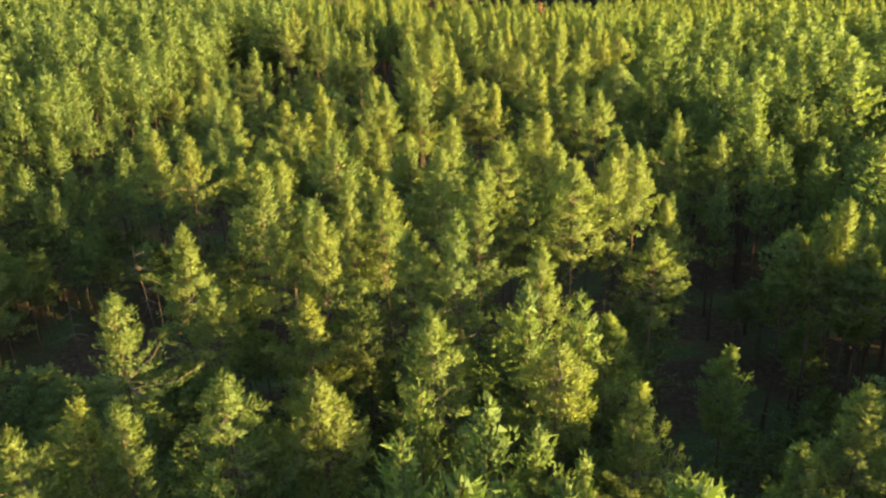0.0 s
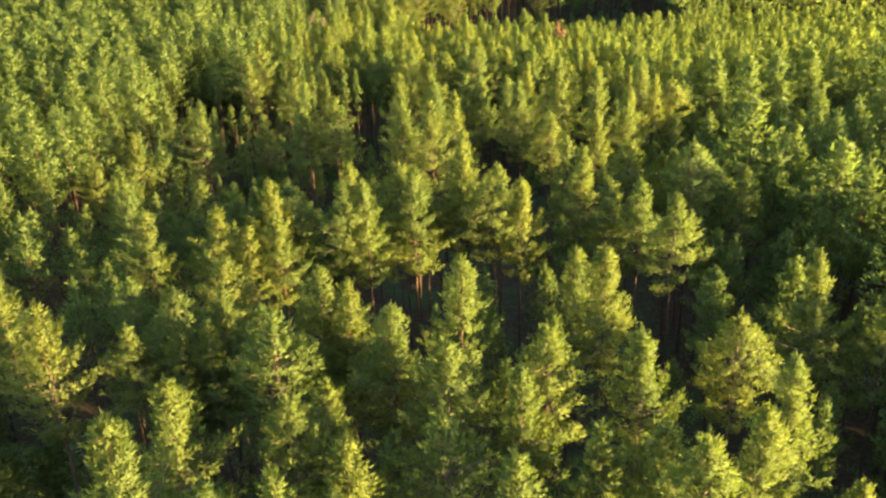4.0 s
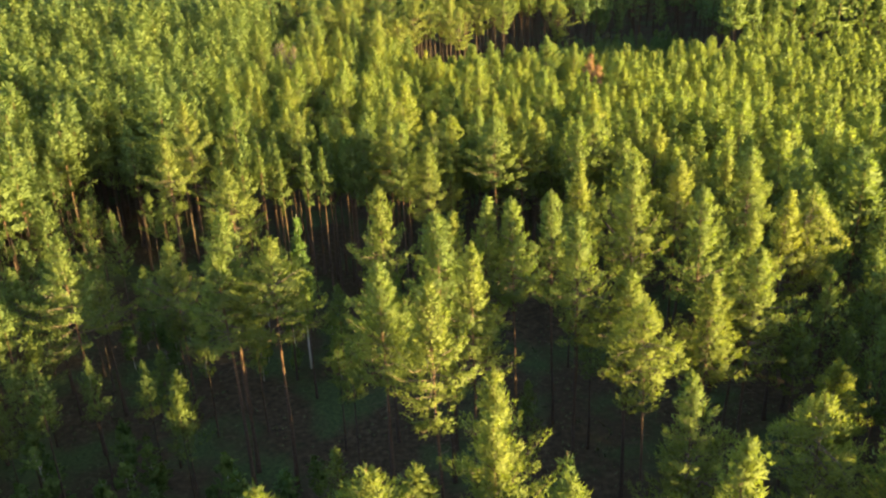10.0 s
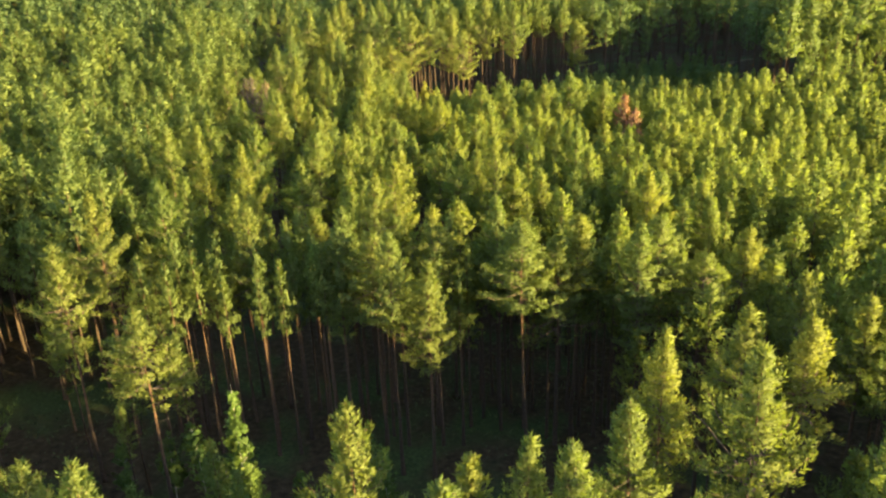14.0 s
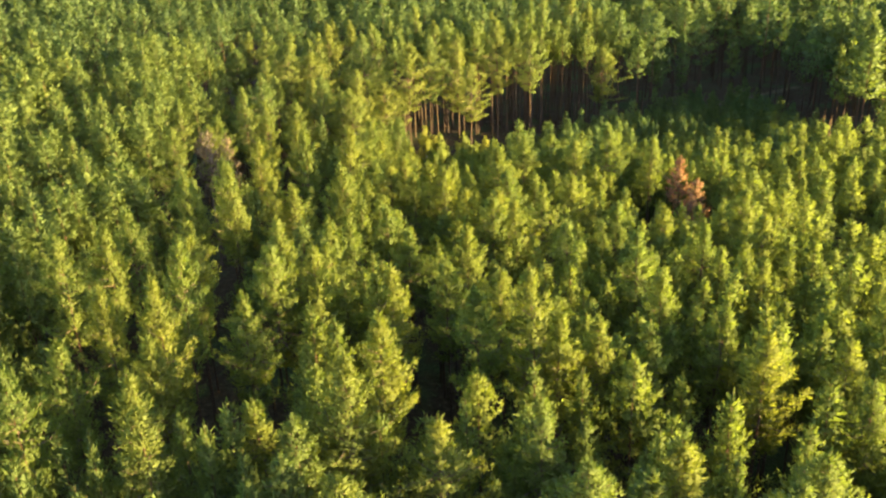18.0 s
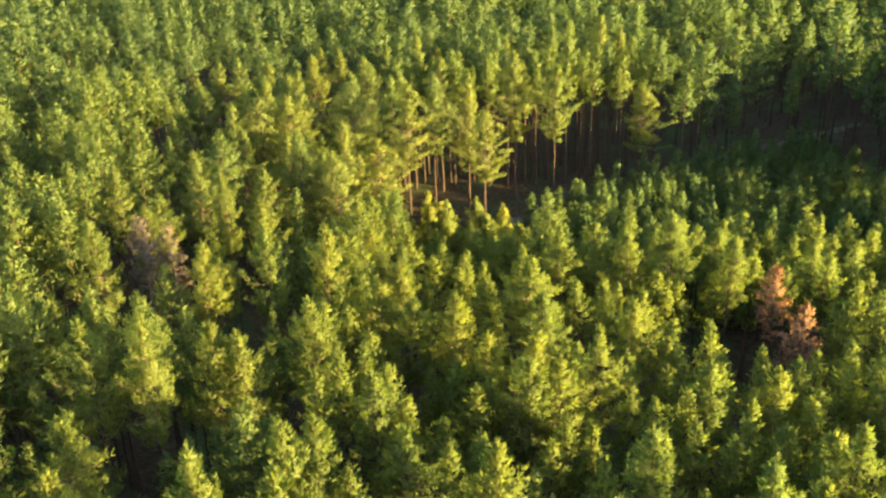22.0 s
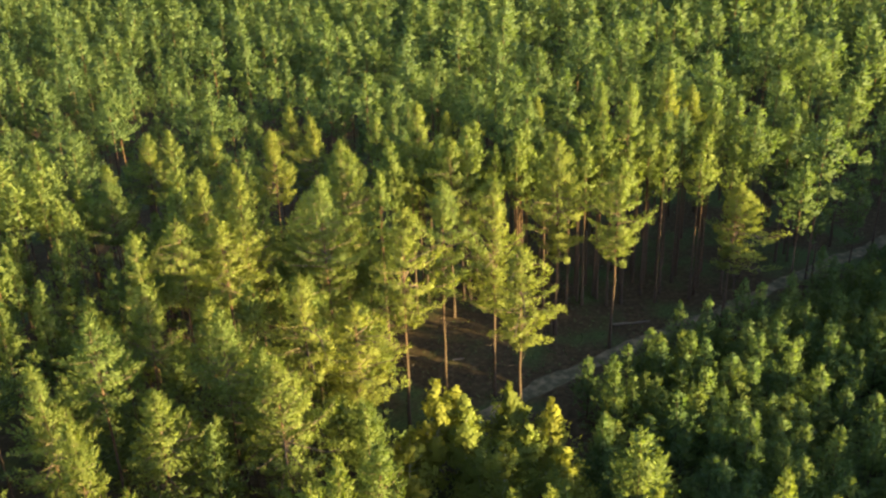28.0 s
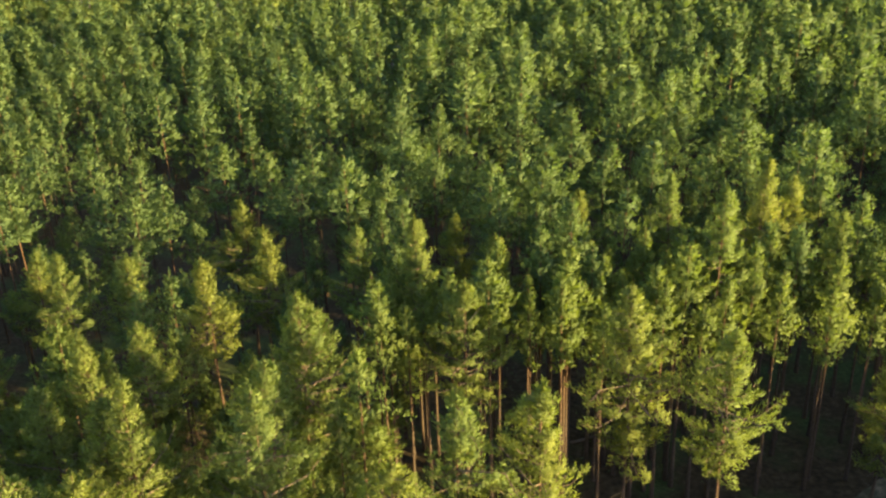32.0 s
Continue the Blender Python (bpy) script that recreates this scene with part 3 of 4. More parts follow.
STAND_I = [
    (32.8, 303.5, 17.5), (-9.6, 304.5, 23.6), (-34.7, 305.1, 19.8), (-21.4, 306.1, 20.8), (2.1, 307.6, 22.4), (-36.2, 309.4, 20.2),
    (-18.5, 314.1, 22.2), (23.1, 314.6, 26.4), (-46.3, 314.6, 20.4), (-1.5, 315.5, 24.5), (-31.3, 317.6, 21.6), (34.4, 317.9, 22.6),
    (5.3, 320.1, 20.7), (-27.1, 321.3, 19.7), (-14.9, 321.7, 21.7), (-6.8, 322.2, 21.3), (46.8, 322.6, 21.0), (-35.7, 323.1, 19.8),
    (30.3, 324.6, 25.1), (22.2, 326.8, 23.4), (2.1, 327.3, 20.1), (34.6, 328.9, 22.2), (14.4, 330.6, 20.9), (-19.6, 334.8, 19.7),
]
STAND_START = [(-11.7, 36.5, 23.1), (-6.9, 37.3, 22.2), (10.3, 36.4, 21.4), (-19.3, 36.0, 22.0), (-17.0, 35.5, 22.0), (-21.8, 33.6, 22.0), (-10.8, 29.5, 22.0), (17.5, 32.6, 20.0), (27.0, 40.0, 22.0), (22.3, 36.0, 21.0),
               (32.8, 61.8, 22), (30.0, 59.8, 21.5), (32.7, 58.4, 22), (28.7, 61.6, 20), (33.7, 58.6, 19)]
STAND_EARLY = [(-14.8, 88.7, 21.8), (-18.2, 88.9, 21.8), (-11.6, 85.4, 21.8), (-3.4, 83.9, 21.8), (18.8, 82.2, 21.8), (-6.3, 89.1, 21.8), (-18.7, 111.4, 21.8), (15.7, 108.9, 21.8),
               (-18.9, 105.1, 22), (-16.2, 95.3, 21.5), (-22.6, 92.6, 21), (-19.5, 91.8, 20.5), (-17.5, 86.3, 20.5), (-15.6, 86.1, 20.5), (-8.6, 92.1, 21.5), (-6.8, 92.0, 20),
               (-13.4, 111.0, 22), (-16.5, 109.9, 21.5), (-30.0, 114.5, 22), (-13.7, 103.9, 21.5), (-9.7, 86.7, 19), (-21.3, 87.1, 20), (-16.1, 103.7, 20.5)]
STANDS = (STAND_START, STAND_EARLY, STAND_A, STAND_B, STAND_C, STAND_D, STAND_E, STAND_F, STAND_G, STAND_H, STAND_I)

# openings in the canopy (corners on the plan)
OPENINGS = [
    [(14.0, 46.0), (24.0, 49.0), (29.0, 60.0), (30.0, 74.0), (25.0, 77.0), (21.0, 65.0), (15.0, 55.0)],
    [(-46.0, 64.0), (-27.0, 64.0), (-21.0, 66.0), (-22.0, 80.0), (-42.0, 88.0)],
    [(-10.0, 94.0), (-1.5, 93.0), (-1.5, 106.0), (-10.0, 106.0)],
    [(-20.0, 187.0), (-9.0, 187.0), (-11.0, 213.0), (-20.0, 213.0)],
    [(-3.5, 190.0), (5.0, 190.0), (5.5, 213.0), (-3.0, 213.0)],
    [(-34.0, 246.0), (-15.0, 246.0), (-16.0, 271.0), (-34.0, 272.0)],
    [(-52.0, 352.0), (-18.0, 350.0), (-12.0, 366.0), (-50.0, 372.0)],
    [(-30.0, 140.0), (-9.6, 135.0), (-6.5, 122.0), (-11.0, 116.0), (-18.0, 112.0), (-24.0, 116.0)],
    [(4.0, 137.0), (12.0, 136.0), (24.0, 134.0), (28.0, 127.0), (24.0, 120.5), (15.0, 122.5), (6.5, 123.0)],
    [(-22.0, 182.0), (17.0, 180.0), (14.3, 164.0), (10.0, 152.0), (-7.0, 153.0), (-17.0, 162.0)],
    [(-4.5, 267.0), (-5.0, 285.0), (-6.5, 300.0), (6.0, 309.0), (24.0, 312.0), (38.0, 313.0), (36.0, 303.0), (25.0, 288.0), (23.0, 280.0), (12.3, 274.0), (3.9, 264.5)],
    [(-33.0, 238.0), (-24.0, 238.0), (-23.5, 250.5), (-31.0, 250.5)],
    [(19.0, 240.0), (31.0, 240.0), (31.0, 229.0), (23.0, 229.0)],
]
# stretches with few and low trees between the tall ones
SPARSE = [
    [(-40.0, 28.0), (-10.0, 28.0), (-12.0, 64.0), (-25.0, 88.0), (-36.0, 110.0), (-62.0, 110.0), (-62.0, 60.0)],
    [(9.0, 28.0), (34.0, 28.0), (36.0, 78.0), (22.0, 74.0), (14.0, 66.0)],
    [(-44.0, 114.0), (-20.0, 110.0), (-6.0, 117.0), (12.0, 121.0), (14.0, 150.0), (18.0, 183.0), (-44.0, 186.0)],
]
PLANTATION = [(12.0, 264.0), (14.0, 287.0), (20.0, 293.0), (34.0, 300.0), (52.0, 309.0), (66.0, 314.0), (66.0, 262.0), (44.0, 257.0), (33.0, 258.5)]


def inside(x, y, poly):
    hit = False
    for (ax, ay), (bx, by) in zip(poly, poly[1:] + poly[:1]):
        if (ay > y) != (by > y) and x < (bx - ax) * (y - ay) / (by - ay) + ax:
            hit = not hit
    return hit


def stand_height(x, y):
    # 26 m at y 12: unseen pines behind the start, raised for their shade
    left = np.interp(y, (12, 28, 60, 100, 150, 200, 240, 270, 300, 340), (26.0, 24.5, 24.5, 23, 22.5, 22.5, 20.5, 20, 22, 22))
    right = np.interp(y, (12, 28, 60, 100, 150, 190, 205, 262, 290, 340), (26.0, 24.5, 24.5, 23, 22.5, 21, 19, 14.0, 22.5, 23))
    if x > 64 and y > 268:      # tall stand beyond the plantation; edge and height assumed, to shade it
        return 25.0
    f = min(1, max(0, (x + 8) / 8))
    # 2 m added to these pines to shade the trees west of them
    if x > 26 and 90 < y < 128:
        right += 2.0
    if x > 34 and 190 < y < 268:    # unseen up close; height of the eastern pines set for the shade they cast
        right += (15.5 - right) * min(1, (x - 34) / 20)
    return left * (1 - f) + right * f


# ---- pines that stand out, each a thing of its own ----
BARE_MATS = (PINE_BARK, LIMB_BARK, NEEDLES)
TALL = [tree("scots_pine", conifer(40 + i, 22, 8.4 + 0.7 * (i % 4), 2.6 + 0.15 * (i % 5), 2, full=(0.14, 0.24, 0.18)[i % 3], sharp=(0.98, 1.12, 0.88)[i % 3], ragged=1.1), BARE_MATS,
             "tall slender pine with a sunlit tufted green crown", "pines of the stand") for i in range(9)]
BROAD = [tree("scots_pine", conifer(70 + i, 22, 7.8, 2.9, 2, full=0.36, sharp=0.66, ragged=1.4, rise=28), BARE_MATS,
              "old pine with a broad flat-topped yellow-green crown", "pines of the stand") for i in range(3)]
EDGE = [tree("scots_pine", conifer(110 + i, 22, 11.0 + i, 3.1, 2, full=0.35, sharp=0.75, ragged=1.6), BARE_MATS,
             "tall pine at the clearing with a deep uneven crown", "pines of the stand") for i in range(3)]
BUSHY = [tree("scots_pine", conifer(90 + i, 17, 7.0 + 0.5 * (i % 3), 2.15 + 0.14 * (i % 3), 2, full=0.2, sharp=(0.9, 1.05, 0.8)[i % 3], ragged=1.15), (PINE_BARK, LIMB_BARK, NEEDLES_BRIGHT),
              "slim young pine with a dense yellow-green crown", "pines of the stand") for i in range(5)]
prng = np.random.default_rng(11)
taken = []
pool = {"tall": list(TALL), "broad": list(BROAD), "edge": list(EDGE), "bushy": list(BUSHY)}
for group in STANDS:
    for x, y, top in group:
        kind = "bushy" if (top < 19.3 and x > -8 and y < 262) or 184 < y < 262 else ("broad" if prng.random() < 0.08 and y < 290 else "tall")
        if (x, y) == (13.3, 129.8):
            kind = "broad"
        if 264 < y < 312 and x > -12:
            kind = "edge"
        source = {"tall": TALL, "broad": BROAD, "edge": EDGE, "bushy": BUSHY}[kind]
        height = 17.0 if kind == "bushy" else 22.0
        ob = source[int(prng.integers(len(source)))]
        wide = prng.uniform(0.88, 1.14)
        m = stand_up(x, y, (wide, (top + 0.3) / height), prng.uniform(0, 360), abs(prng.normal(0, 1.3)), prng.uniform(0, 360), top)
        if pool[kind]:
            ob = pool[kind].pop()
            ob.matrix_basis = m
        else:
            stand_copy(ob, m)
        taken.append((x, y))
for left in pool.values():
    for ob in left:
        for child in ob.children:
            bpy.data.objects.remove(child)
        bpy.data.objects.remove(ob)

# ---- dead trees ----
RUST = [tree("dead_pine", conifer(201 + i, 16, 9.0 - 2 * i, 1.9 - 0.5 * i, 2, full=0.3, bare=0.12), (PINE_BARK, LIMB_BARK, DEAD_NEEDLES),
             "dying pine with rust-brown withered needles", "dead pines") for i in range(2)]
RUST[0].matrix_basis = stand_up(30.1, 234.0, (1.0, 1.0), 40)
RUST[1].matrix_basis = stand_up(29.8, 239.8, (1.0, 16.7 / 16), 150)
for i, (x, y, top) in enumerate([(-27.9, 251.2, 19.4), (-26.0, 252.6, 18.2), (-29.5, 253.6, 18.6)]):
    w = conifer(230 + i, top, 9.0, 2.0, 2, full=0.35, bare=0.55)
    ob = tree("dead_pine", w, (GREY_WOOD, GREY_WOOD, GREY_NEEDLES), "bare grey-brown dead pine with thin twigs", "dead pines")
    ob.matrix_basis = stand_up(x, y, (1.0, 1.0), 70 * i, 2.0, 90 * i, top)
    taken.append((x, y))
taken += [(30.1, 234.0), (29.8, 239.8)]


def snag(seed, height):
    rng = np.random.default_rng(seed)
    h = np.linspace(0, height, 9)
    line = np.c_[np.cumsum(rng.normal(0, 0.05, 9)), np.cumsum(rng.normal(0, 0.05, 9)), h]
    trunk = tube(line, 0.15 * (1.08 - h / height), 8)
    limbs = []
    for k in range(14):
        z, az, L = rng.uniform(0.45, 0.97) * height, rng.uniform(0, 6.3), rng.uniform(0.6, 2.2)
        a = np.array([np.interp(z, h, line[:, 0]), np.interp(z, h, line[:, 1]), z])
        d = np.array([math.cos(az), math.sin(az), rng.uniform(-0.5, 0.1)])
        limbs.append(tube([a, a + d * L * 0.5, a + d * L + [0, 0, -0.2 * L]], [0.04, 0.025, 0.008], 4))
    return trunk, limbs, None


SNAG = tree("dead_pine", snag(5, 16.6), (PINE_BARK, GREY_WOOD, None), "bare orange-barked snag with drooping broken limbs", "dead pines", 14)
SNAG.matrix_basis = stand_up(-30.4, 76.7, (1.0, 14.6 / 16.6), 20, 5.0, 200, 14.6)
for x, y, top in ((-36.5, 74.0, 11.0), (-24.8, 84.0, 15.2), (-21.6, 83.0, 15.0)):
    stand_copy(SNAG, stand_up(x, y, (0.8, top / 16.6), x * 37, 2.0, y * 11, top))
taken += [(-30.4, 76.7), (-36.5, 74.0)]

# ---- birches and saplings in the openings ----
BIRCH = tree("birch", broadleaf(301, 17.6, 1.35, low=0.3, leaf=0.2, count=2600, full=0.45), (BIRCH_BARK, BIRCH_BARK, LEAVES_GREEN), "slim birch with a pale stem and fine green leaves", "birches")
BIRCH.matrix_basis = stand_up(-13.4, 161.4, (1.0, 1.0), 0, 1.5, 90, 17.6)
SUNLIT = [tree("birch", broadleaf(310 + i, 10, 2.7, low=0.06, leaf=0.2, count=4600, stems=2, full=0.22), (BIRCH_BARK, BIRCH_BARK, LEAVES),
               "young birch with bright golden-green leaves beside the clearing", "birches") for i in range(3)]
spots = [(-2.6, 274.2, 8.4), (7.2, 273.4, 8.8), (2.0, 275.6, 10.2), (-0.3, 276.8, 11.3), (5.6, 278.5, 9.6), (9.0, 276.5, 9.2), (4.7, 270.8, 9.8), (9.8, 270.6, 8.7), (1.6, 279.5, 8.6), (3.0, 273.0, 7.0)]
for i, (x, y, top) in enumerate(spots):
    m = stand_up(x, y, (1.0, top / 10), 67 * i, 1.0, 40 * i, top)
    if i < 3:
        SUNLIT[i].matrix_basis = m
    else:
        stand_copy(SUNLIT[i % 3], m)
    taken.append((x, y))
SAPLING = [tree("birch_sapling", broadleaf(330 + i, 8, 1.5, low=0.1, leaf=0.3, count=900, full=0.4), (BIRCH_BARK, BIRCH_BARK, LEAVES_GREEN),
                "thin green birch sapling in a shaded opening", "birch saplings") for i in range(3)]
srng = np.random.default_rng(17)
made = 0
for x0, x1, y0, y1, n in ((-36, -8, 128, 142, 26), (-22, -3, 158, 172, 16), (-34, -22, 160, 176, 7)):
    for k in range(n):
        x, y, s = srng.uniform(x0, x1), srng.uniform(y0, y1), srng.uniform(0.5, 1.2)
        m = stand_up(x, y, (s ** 0.7, s), srng.uniform(0, 360), 2.0, srng.uniform(0, 360), 8 * s)
        if made < 3:
            SAPLING[made].matrix_basis = m
        else:
            stand_copy(SAPLING[made % 3], m)
        made += 1

# ---- young plantation ----
YOUNG = [tree("young_conifer", conifer(400 + i, 8, 7.5, 2.25 + 0.12 * i, 1, full=0.08, sharp=1.1, ragged=1.2, fine=0.66), (PINE_BARK, LIMB_BARK, YOUNG_NEEDLES),
              "young dark-green conifer of a dense plantation", "young plantation", 0) for i in range(5)]
yrng = np.random.default_rng(23)
seen = [(27.8, 278.5, 7.2), (32.2, 291.8, 8.8), (43.0, 303.6, 10.0), (41.5, 275.7, 6.7), (25.5, 287.9, 8.0), (38.7, 284.7, 8.1), (38.8, 287.4, 7.1), (23.6, 281.9, 8.6),
        (35.7, 280.4, 6.8), (39.7, 261.5, 8.9), (28.3, 278.4, 7.9), (15.3, 280.6, 9.4), (26.2, 270.3, 9.1), (15.9, 284.1, 9.0), (30.8, 288.4, 8.1)]
field = list(seen)
for iy in range(26):
    for ix in range(24):
        x, y = 10 + (ix + 0.5 * (iy % 2)) * 2.7 + yrng.normal(0, 0.6), 257 + iy * 2.55 + yrng.normal(0, 0.6)
        if x > 66 or not inside(x, y, PLANTATION) or yrng.random() < 0.08:
            continue
        if min(math.hypot(x - a, y - b) for a, b, c in seen) < 1.9:
            continue
        field.append((x, y, yrng.uniform(6.2, 9.6)))
for i, (x, y, top) in enumerate(field):
    m = stand_up(x, y, (yrng.uniform(0.85, 1.15), top / 8), yrng.uniform(0, 360), 1.0, yrng.uniform(0, 360), top)
    if i < 5:
        YOUNG[i].matrix_basis = m
    else:
        stand_copy(YOUNG[i % 5], m)

# ---- the mass of the forest ----
def clump(x, y):
    """-1 to 1: where the stand is low and open, or tall and close."""
    return (math.sin(0.23 * x + 1.7 * math.sin(0.11 * y)) + math.sin(0.27 * y + 1.9 * math.sin(0.13 * x + 1)) + math.sin(0.41 * x - 0.33 * y + 2)) / 3


MID = [conifer(600 + i, 20, 8.4 + 0.6 * (i % 4), 2.7 + 0.15 * (i % 4), 1, full=(0.16, 0.24)[i % 2], sharp=(1.05, 0.9)[i % 2], ragged=1.05) for i in range(10)]
FAR = [conifer(900 + i, 20, 8.4 + 0.6 * (i % 4), 2.75 + 0.15 * (i % 4), 0, full=(0.16, 0.24)[i % 2], sharp=(1.05, 0.9)[i % 2], ragged=1.05) for i in range(10)]
LOW = [conifer(960 + i, 20, 11.5 + 0.8 * (i % 3), 2.5 + 0.14 * (i % 4), 1, full=0.4, sharp=0.78, ragged=1.5) for i in range(5)]    # edge trees keep their low branches
OLD = [conifer(970 + i, 20, 6.6 + 0.5 * (i % 3), 2.6 + 0.15 * (i % 3), 1, full=(0.2, 0.28)[i % 2], sharp=1.0, ragged=1.15) for i in range(6)]      # old trees with short crowns on bare stems
COARSE = [conifer(980 + i, 20, 8.6 + 0.5 * (i % 3), 2.8, 0, full=0.2, sharp=0.95, fine=1.35) for i in range(6)]
OUTER = [conifer(990 + i, 20, 8.5, 2.7, 0, full=0.15, sharp=0.92, fine=1.7) for i in range(4)]
rng = np.random.default_rng(5)
grid = {}
for x, y in taken:
    grid.setdefault((int(x // 6), int(y // 6)), []).append((x, y))


def crowd(x, y, r):
    a, b = int(x // 6), int(y // 6)
    return any(math.hypot(x - p, y - q) < r for i in (-2, -1, 0, 1, 2) for j in (-2, -1, 0, 1, 2) for p, q in grid.get((a + i, b + j), ()))


wood = {"near": [], "young": [], "old": [], "far": [], "outer": []}
green = {key: [] for key in wood}
y = -84.0
while y < 560:
    step = 4.4 if y < 186 else (3.3 if y < 262 else (4.3 if y < 300 else 5.0))
    x = -200.0 + rng.uniform(0, step)
    while x < 215:
        px, py = x + rng.normal(0, 0.7), y + rng.normal(0, 0.7)
        x += step * rng.uniform(0.85, 1.2)
        # outer: never in view; on the sunward side it is there to shade the stand
        outer = px < -(20 + 0.56 * max(0, py)) or px > 30 + 0.56 * max(0, py) or py > 500
        if outer and rng.random() < 0.35:
            continue
        if inside(px, py, PLANTATION) or any(inside(px, py, o) for o in OPENINGS):
            continue
        if np.min(np.hypot(mid[:, 0] - px, mid[:, 1] - py)) < 2.6 or rng.random() < 0.07:
            continue
        corridor = abs(px) < 36 and 25 < py < 330
        young = 168 < py < 262 and px > -12 + 0.05 * (py - 168)      # dense pole stand of even height
        if corridor and crowd(px, py, 2.1 if young else 3.6):
            continue
        corridor = corridor and crowd(px, py, 7.5)
        nearest = max(abs(px) / 0.53, py - 250)         # how close the flight comes while the tree is in view
        near = nearest < 112 and not outer
        leading = rng.random() < (0.7 if young else 0.4) and not corridor       # every third tree overtops its neighbours
        if young:
            top = stand_height(px, py) * (rng.uniform(0.93, 1.04) if leading else rng.uniform(0.86, 0.98))
        else:
            top = stand_height(px, py) * (rng.uniform(0.97, 1.05) if leading else (rng.uniform(0.66, 0.86) if corridor or py > 314 else rng.uniform(0.77, 0.91)))
        if 298 < py < 330 and -6 < px < 45:      # bare stems face the clearing
            top = stand_height(px, py) * rng.uniform(0.9, 1.04)
        if not young:
            lump = clump(px, py)
            top *= 1 + 0.1 * lump
            if lump < -0.45 and rng.random() < 0.45:
                continue
        if any(inside(px, py, o) for o in SPARSE):
            if rng.random() < 0.27:
                continue
            top *= 0.76 if py > 92 else 0.58
        if outer:
            tr, li, ne = OUTER[int(rng.integers(4))]
        elif near and 292 < py < 332 and px > 42:
            tr, li, ne = LOW[int(rng.integers(5))]
        elif near and py > 300:
            tr, li, ne = OLD[int(rng.integers(6))]
        elif near:
            tr, li, ne = MID[int(rng.integers(10))]
        else:
            tr, li, ne = FAR[int(rng.integers(10))] if nearest < 190 else COARSE[int(rng.integers(6))]
        s, a, wide = top / 20, rng.uniform(0, 6.3), rng.uniform(0.84, 1.16) * ((0.92 if leading else 0.84) if young else (1.04 if leading else 0.78))
        if abs(px) < 34 and 26 < py < 68:
            # kept tall from x -3 to 12 to shade the pines farther west
            s = s * 0.7 if px < -3 or px > 12 or py > 48 else stand_height(px, py) * rng.uniform(0.84, 0.97) / 20
            if (px * 12.9898 + py * 78.233) % 1 < 0.35 and (px < -3 or px > 12 or py > 48):
                continue
        # "old" pines, far or along the shaded wall, get the haze-and-shade needle colour
        key = "outer" if outer else ("old" if py > 314 or (px > 20 and py > 290) else ("young" if young else ("near" if near else "far")))
        wood[key].append(placed(tr, px, py, (s, s, s), a))
        green[key].append(placed(ne, px, py, (s * wide, s * wide, s), a))
    y += step * 0.9
# young pines in the shade, added to cover light ground under the first gaps
low_rng = np.random.default_rng(77)
for y in np.arange(27.0, 96.0, 3.4):
    for x in np.arange(-60.0, 32.0, 3.4):
        px, py = x + low_rng.normal(0, 0.8), y + low_rng.normal(0, 0.8)
        if not (any(inside(px, py, o) for o in SPARSE) or (abs(px) < 34 and py < 66)) or crowd(px, py, 1.3) or any(inside(px, py, o) for o in OPENINGS):
            continue
        tr, li, ne = MID[int(low_rng.integers(10))]
        s, a, wide = stand_height(px, py) * low_rng.uniform(0.3, 0.5) / 20, low_rng.uniform(0, 6.3), low_rng.uniform(1.7, 2.3)
        wood["near"].append(placed(tr, px, py, (s, s, s), a))
        green["near"].append(placed(ne, px, py, (s * wide, s * wide, s), a))
# close bare stems along the far sides of the dark opening and of the clearing
for x0, x1, y0, y1, slim in ((-24.0, 18.0, 177.0, 185.0, 0.42), (-4.0, 38.0, 310.0, 321.0, 0.5)):
    for y in np.arange(y0, y1, 2.5):
        for x in np.arange(x0, x1, 2.4):
            px, py = x + low_rng.normal(0, 0.6), y + low_rng.normal(0, 0.6)
            if crowd(px, py, 1.2) or low_rng.random() < 0.2 or np.min(np.hypot(mid[:, 0] - px, mid[:, 1] - py)) < 2.6:
                continue
            tr, li, ne = OLD[int(low_rng.integers(6))]
            s, a, wide = stand_height(px, py) * low_rng.uniform(0.82, 0.97) / 20, low_rng.uniform(0, 6.3), slim * low_rng.uniform(1.0, 1.5)
            wood["near"].append(placed(tr, px, py, (s, s, s), a))
            green["near"].append(placed(ne, px, py, (s * wide, s * wide, s), a))
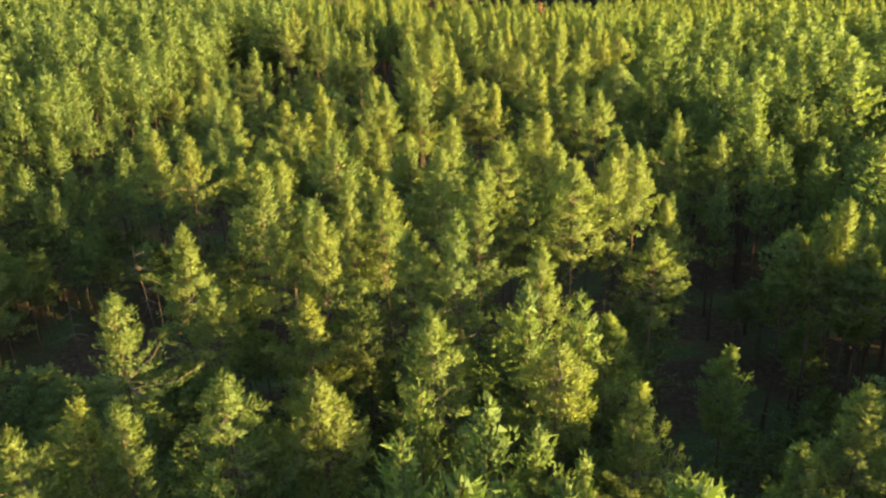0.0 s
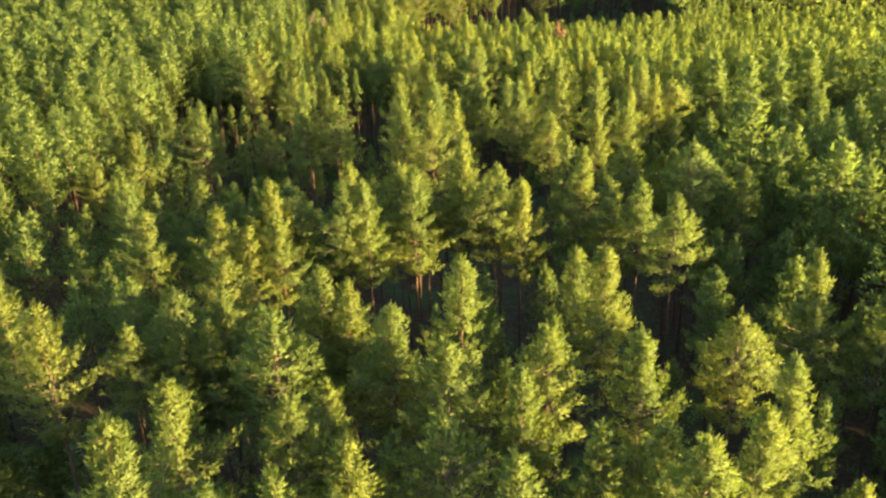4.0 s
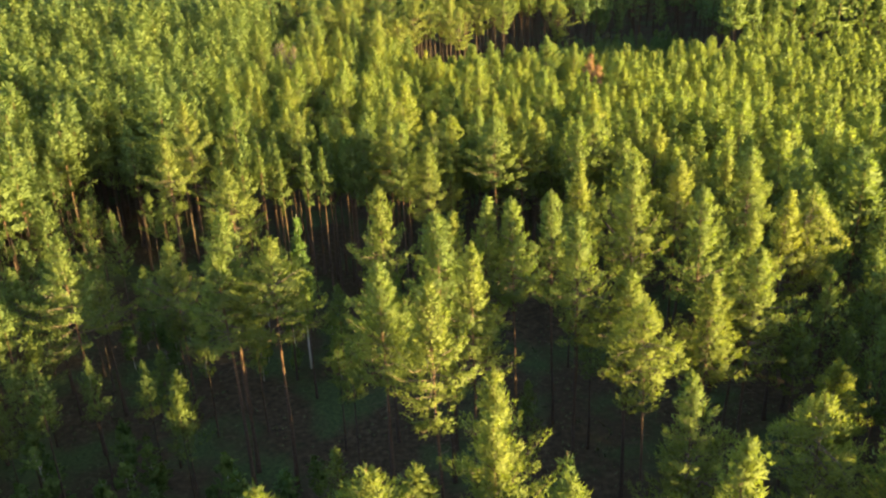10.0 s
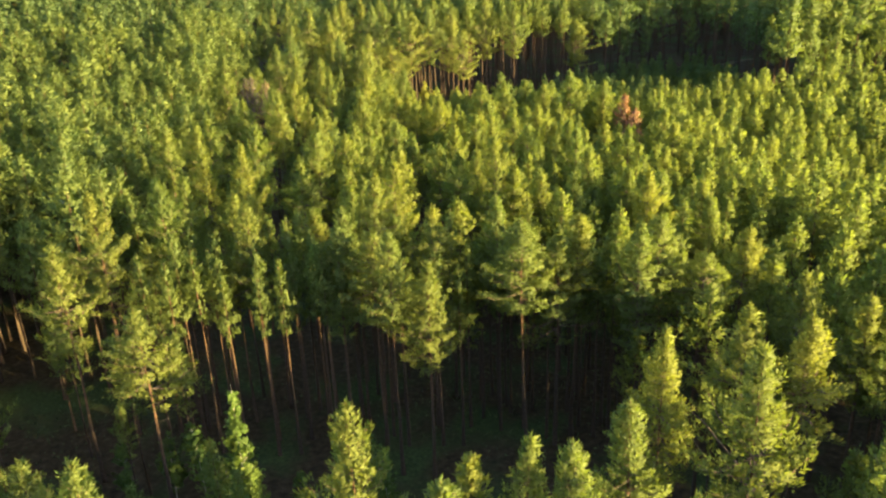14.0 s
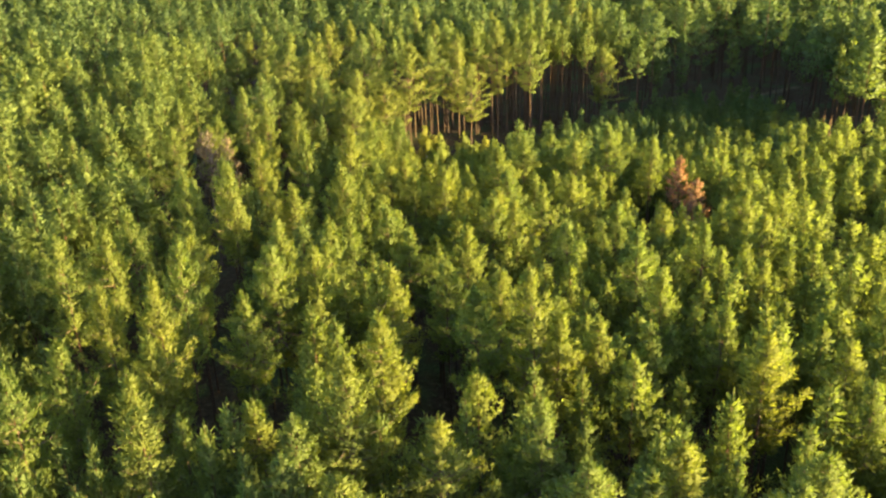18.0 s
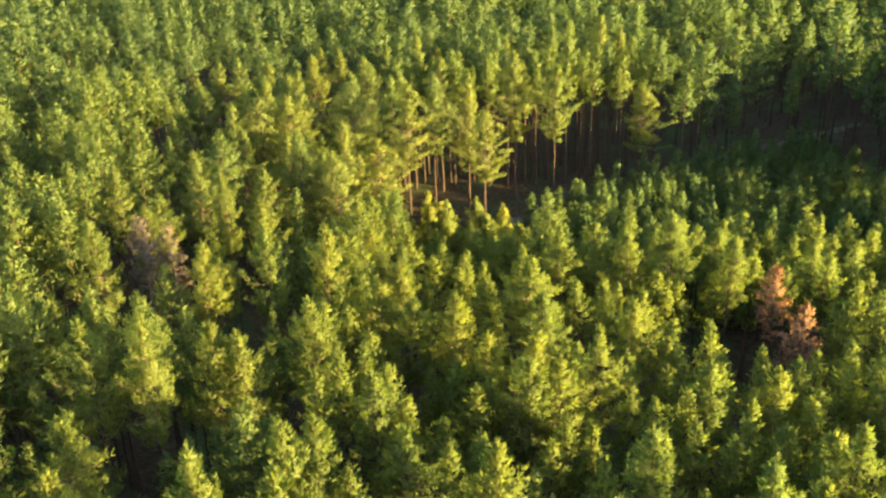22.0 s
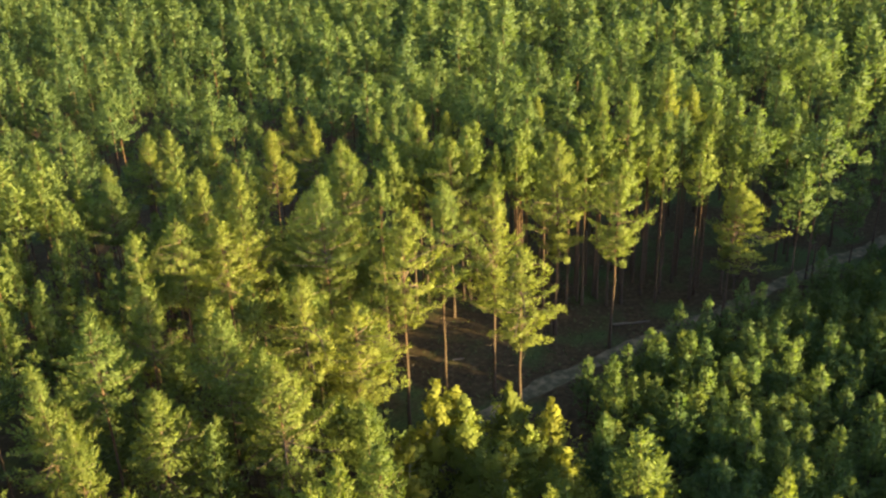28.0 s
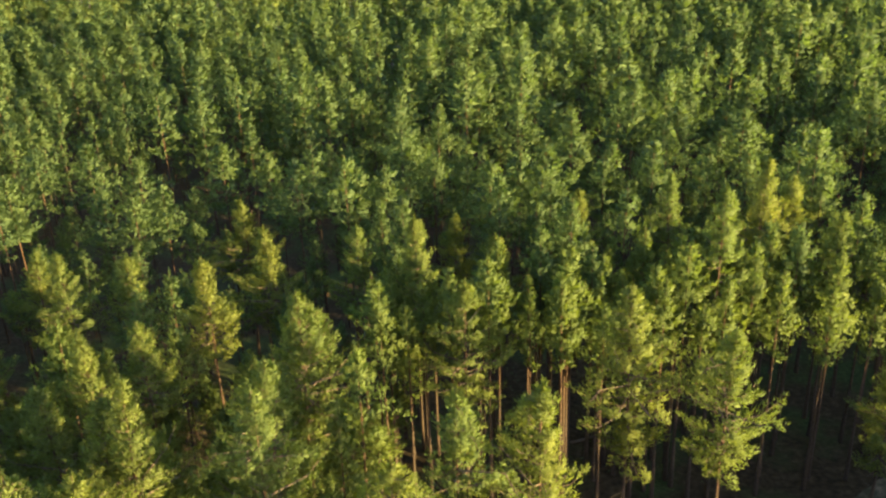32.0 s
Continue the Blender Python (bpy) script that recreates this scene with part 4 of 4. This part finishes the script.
# young pines between the stems west of the clearing, added to hide the sunlit floor
for y in np.arange(272.0, 318.0, 3.2):
    for x in np.arange(-34.0, -3.0, 3.2):
        px, py = x + low_rng.normal(0, 0.8), y + low_rng.normal(0, 0.8)
        if crowd(px, py, 1.5) or low_rng.random() < 0.25 or any(inside(px, py, o) for o in OPENINGS):
            continue
        tr, li, ne = MID[int(low_rng.integers(10))]
        s, a, wide = low_rng.uniform(8.0, 14.0) / 20, low_rng.uniform(0, 6.3), low_rng.uniform(1.15, 1.6)
        wood["near"].append(placed(tr, px, py, (s, s, s), a))
        green["near"].append(placed(ne, px, py, (s * wide, s * wide, s), a))
for key, mat, label in (("near", NEEDLES_MASS, "dense stand of brown-stemmed pines with green crowns"), ("young", NEEDLES_YOUNG_MASS, "even pole stand of young yellow-green pines"),
                        ("old", NEEDLES_HAZE_SHADE_MASS, "pine stand beyond the clearing, haze and shade painted into its dark green"), ("far", NEEDLES_MASS, "pine forest stretching to the distance, sunlit crowns"),
                        ("outer", NEEDLES_MASS, "outlying pine forest around the stand")):
    stand = tagged(new("pine_stand", mesh_of("pine_stand", join(wood[key]), PINE_BARK)), label, "forest", kind="stuff")
    tagged(part("crowns", join(green[key]), mat, stand), kind="stuff")

# ---- on the forest floor ----
def log(seed, length, radius):
    r = np.random.default_rng(seed)
    s = np.linspace(0, length, 7)
    line = np.c_[s, np.cumsum(r.normal(0, 0.04, 7)), radius * 0.8 + np.zeros(7)]
    return tube(line, radius * (1 - 0.4 * s / length), 8)


for i, (x, y, turn, length) in enumerate([(-8.8, 303.2, -45, 4.8), (20.3, 304.6, 6, 4.4), (1.5, 298.5, 15, 1.3), (12.0, 318.0, 20, 4.0), (-12.0, 292.0, 70, 3.0)]):
    ob = tagged(new("fallen_log", mesh_of("fallen_log", log(700 + i, length, 0.14), GREY_WOOD)), "weathered grey fallen log on the mossy clearing", "log", "fallen logs")
    ob.matrix_basis = pose(x, y, ground_height(x, y), 0, 0, turn)
drng = np.random.default_rng(31)
n = 26000
gx, gy = drng.uniform(-40, 60, n), drng.uniform(100, 345, n)
keep = np.array([math.sin(a * 0.13) + math.sin(b * 0.17 + 1) + drng.normal(0, 0.6) > 0.25 for a, b in zip(gx, gy)])
gx, gy = gx[keep], gy[keep]
far_track = np.array([np.min(np.hypot(mid[:, 0] - a, mid[:, 1] - b)) for a, b in zip(gx, gy)]) > 1.5
gx, gy = gx[far_track], gy[far_track]
c = np.c_[gx, gy, [ground_height(a, b) for a, b in zip(gx, gy)]]
undergrowth = sprays(drng, c, np.zeros_like(c) + [0, 0, 0.5], 4, 0.36, 0.09, up=0.6, spread=0.5)
tagged(new("undergrowth", mesh_of("undergrowth", undergrowth, GRASS)), "low green grass and bilberry tufts on the forest floor", "undergrowth", kind="stuff")
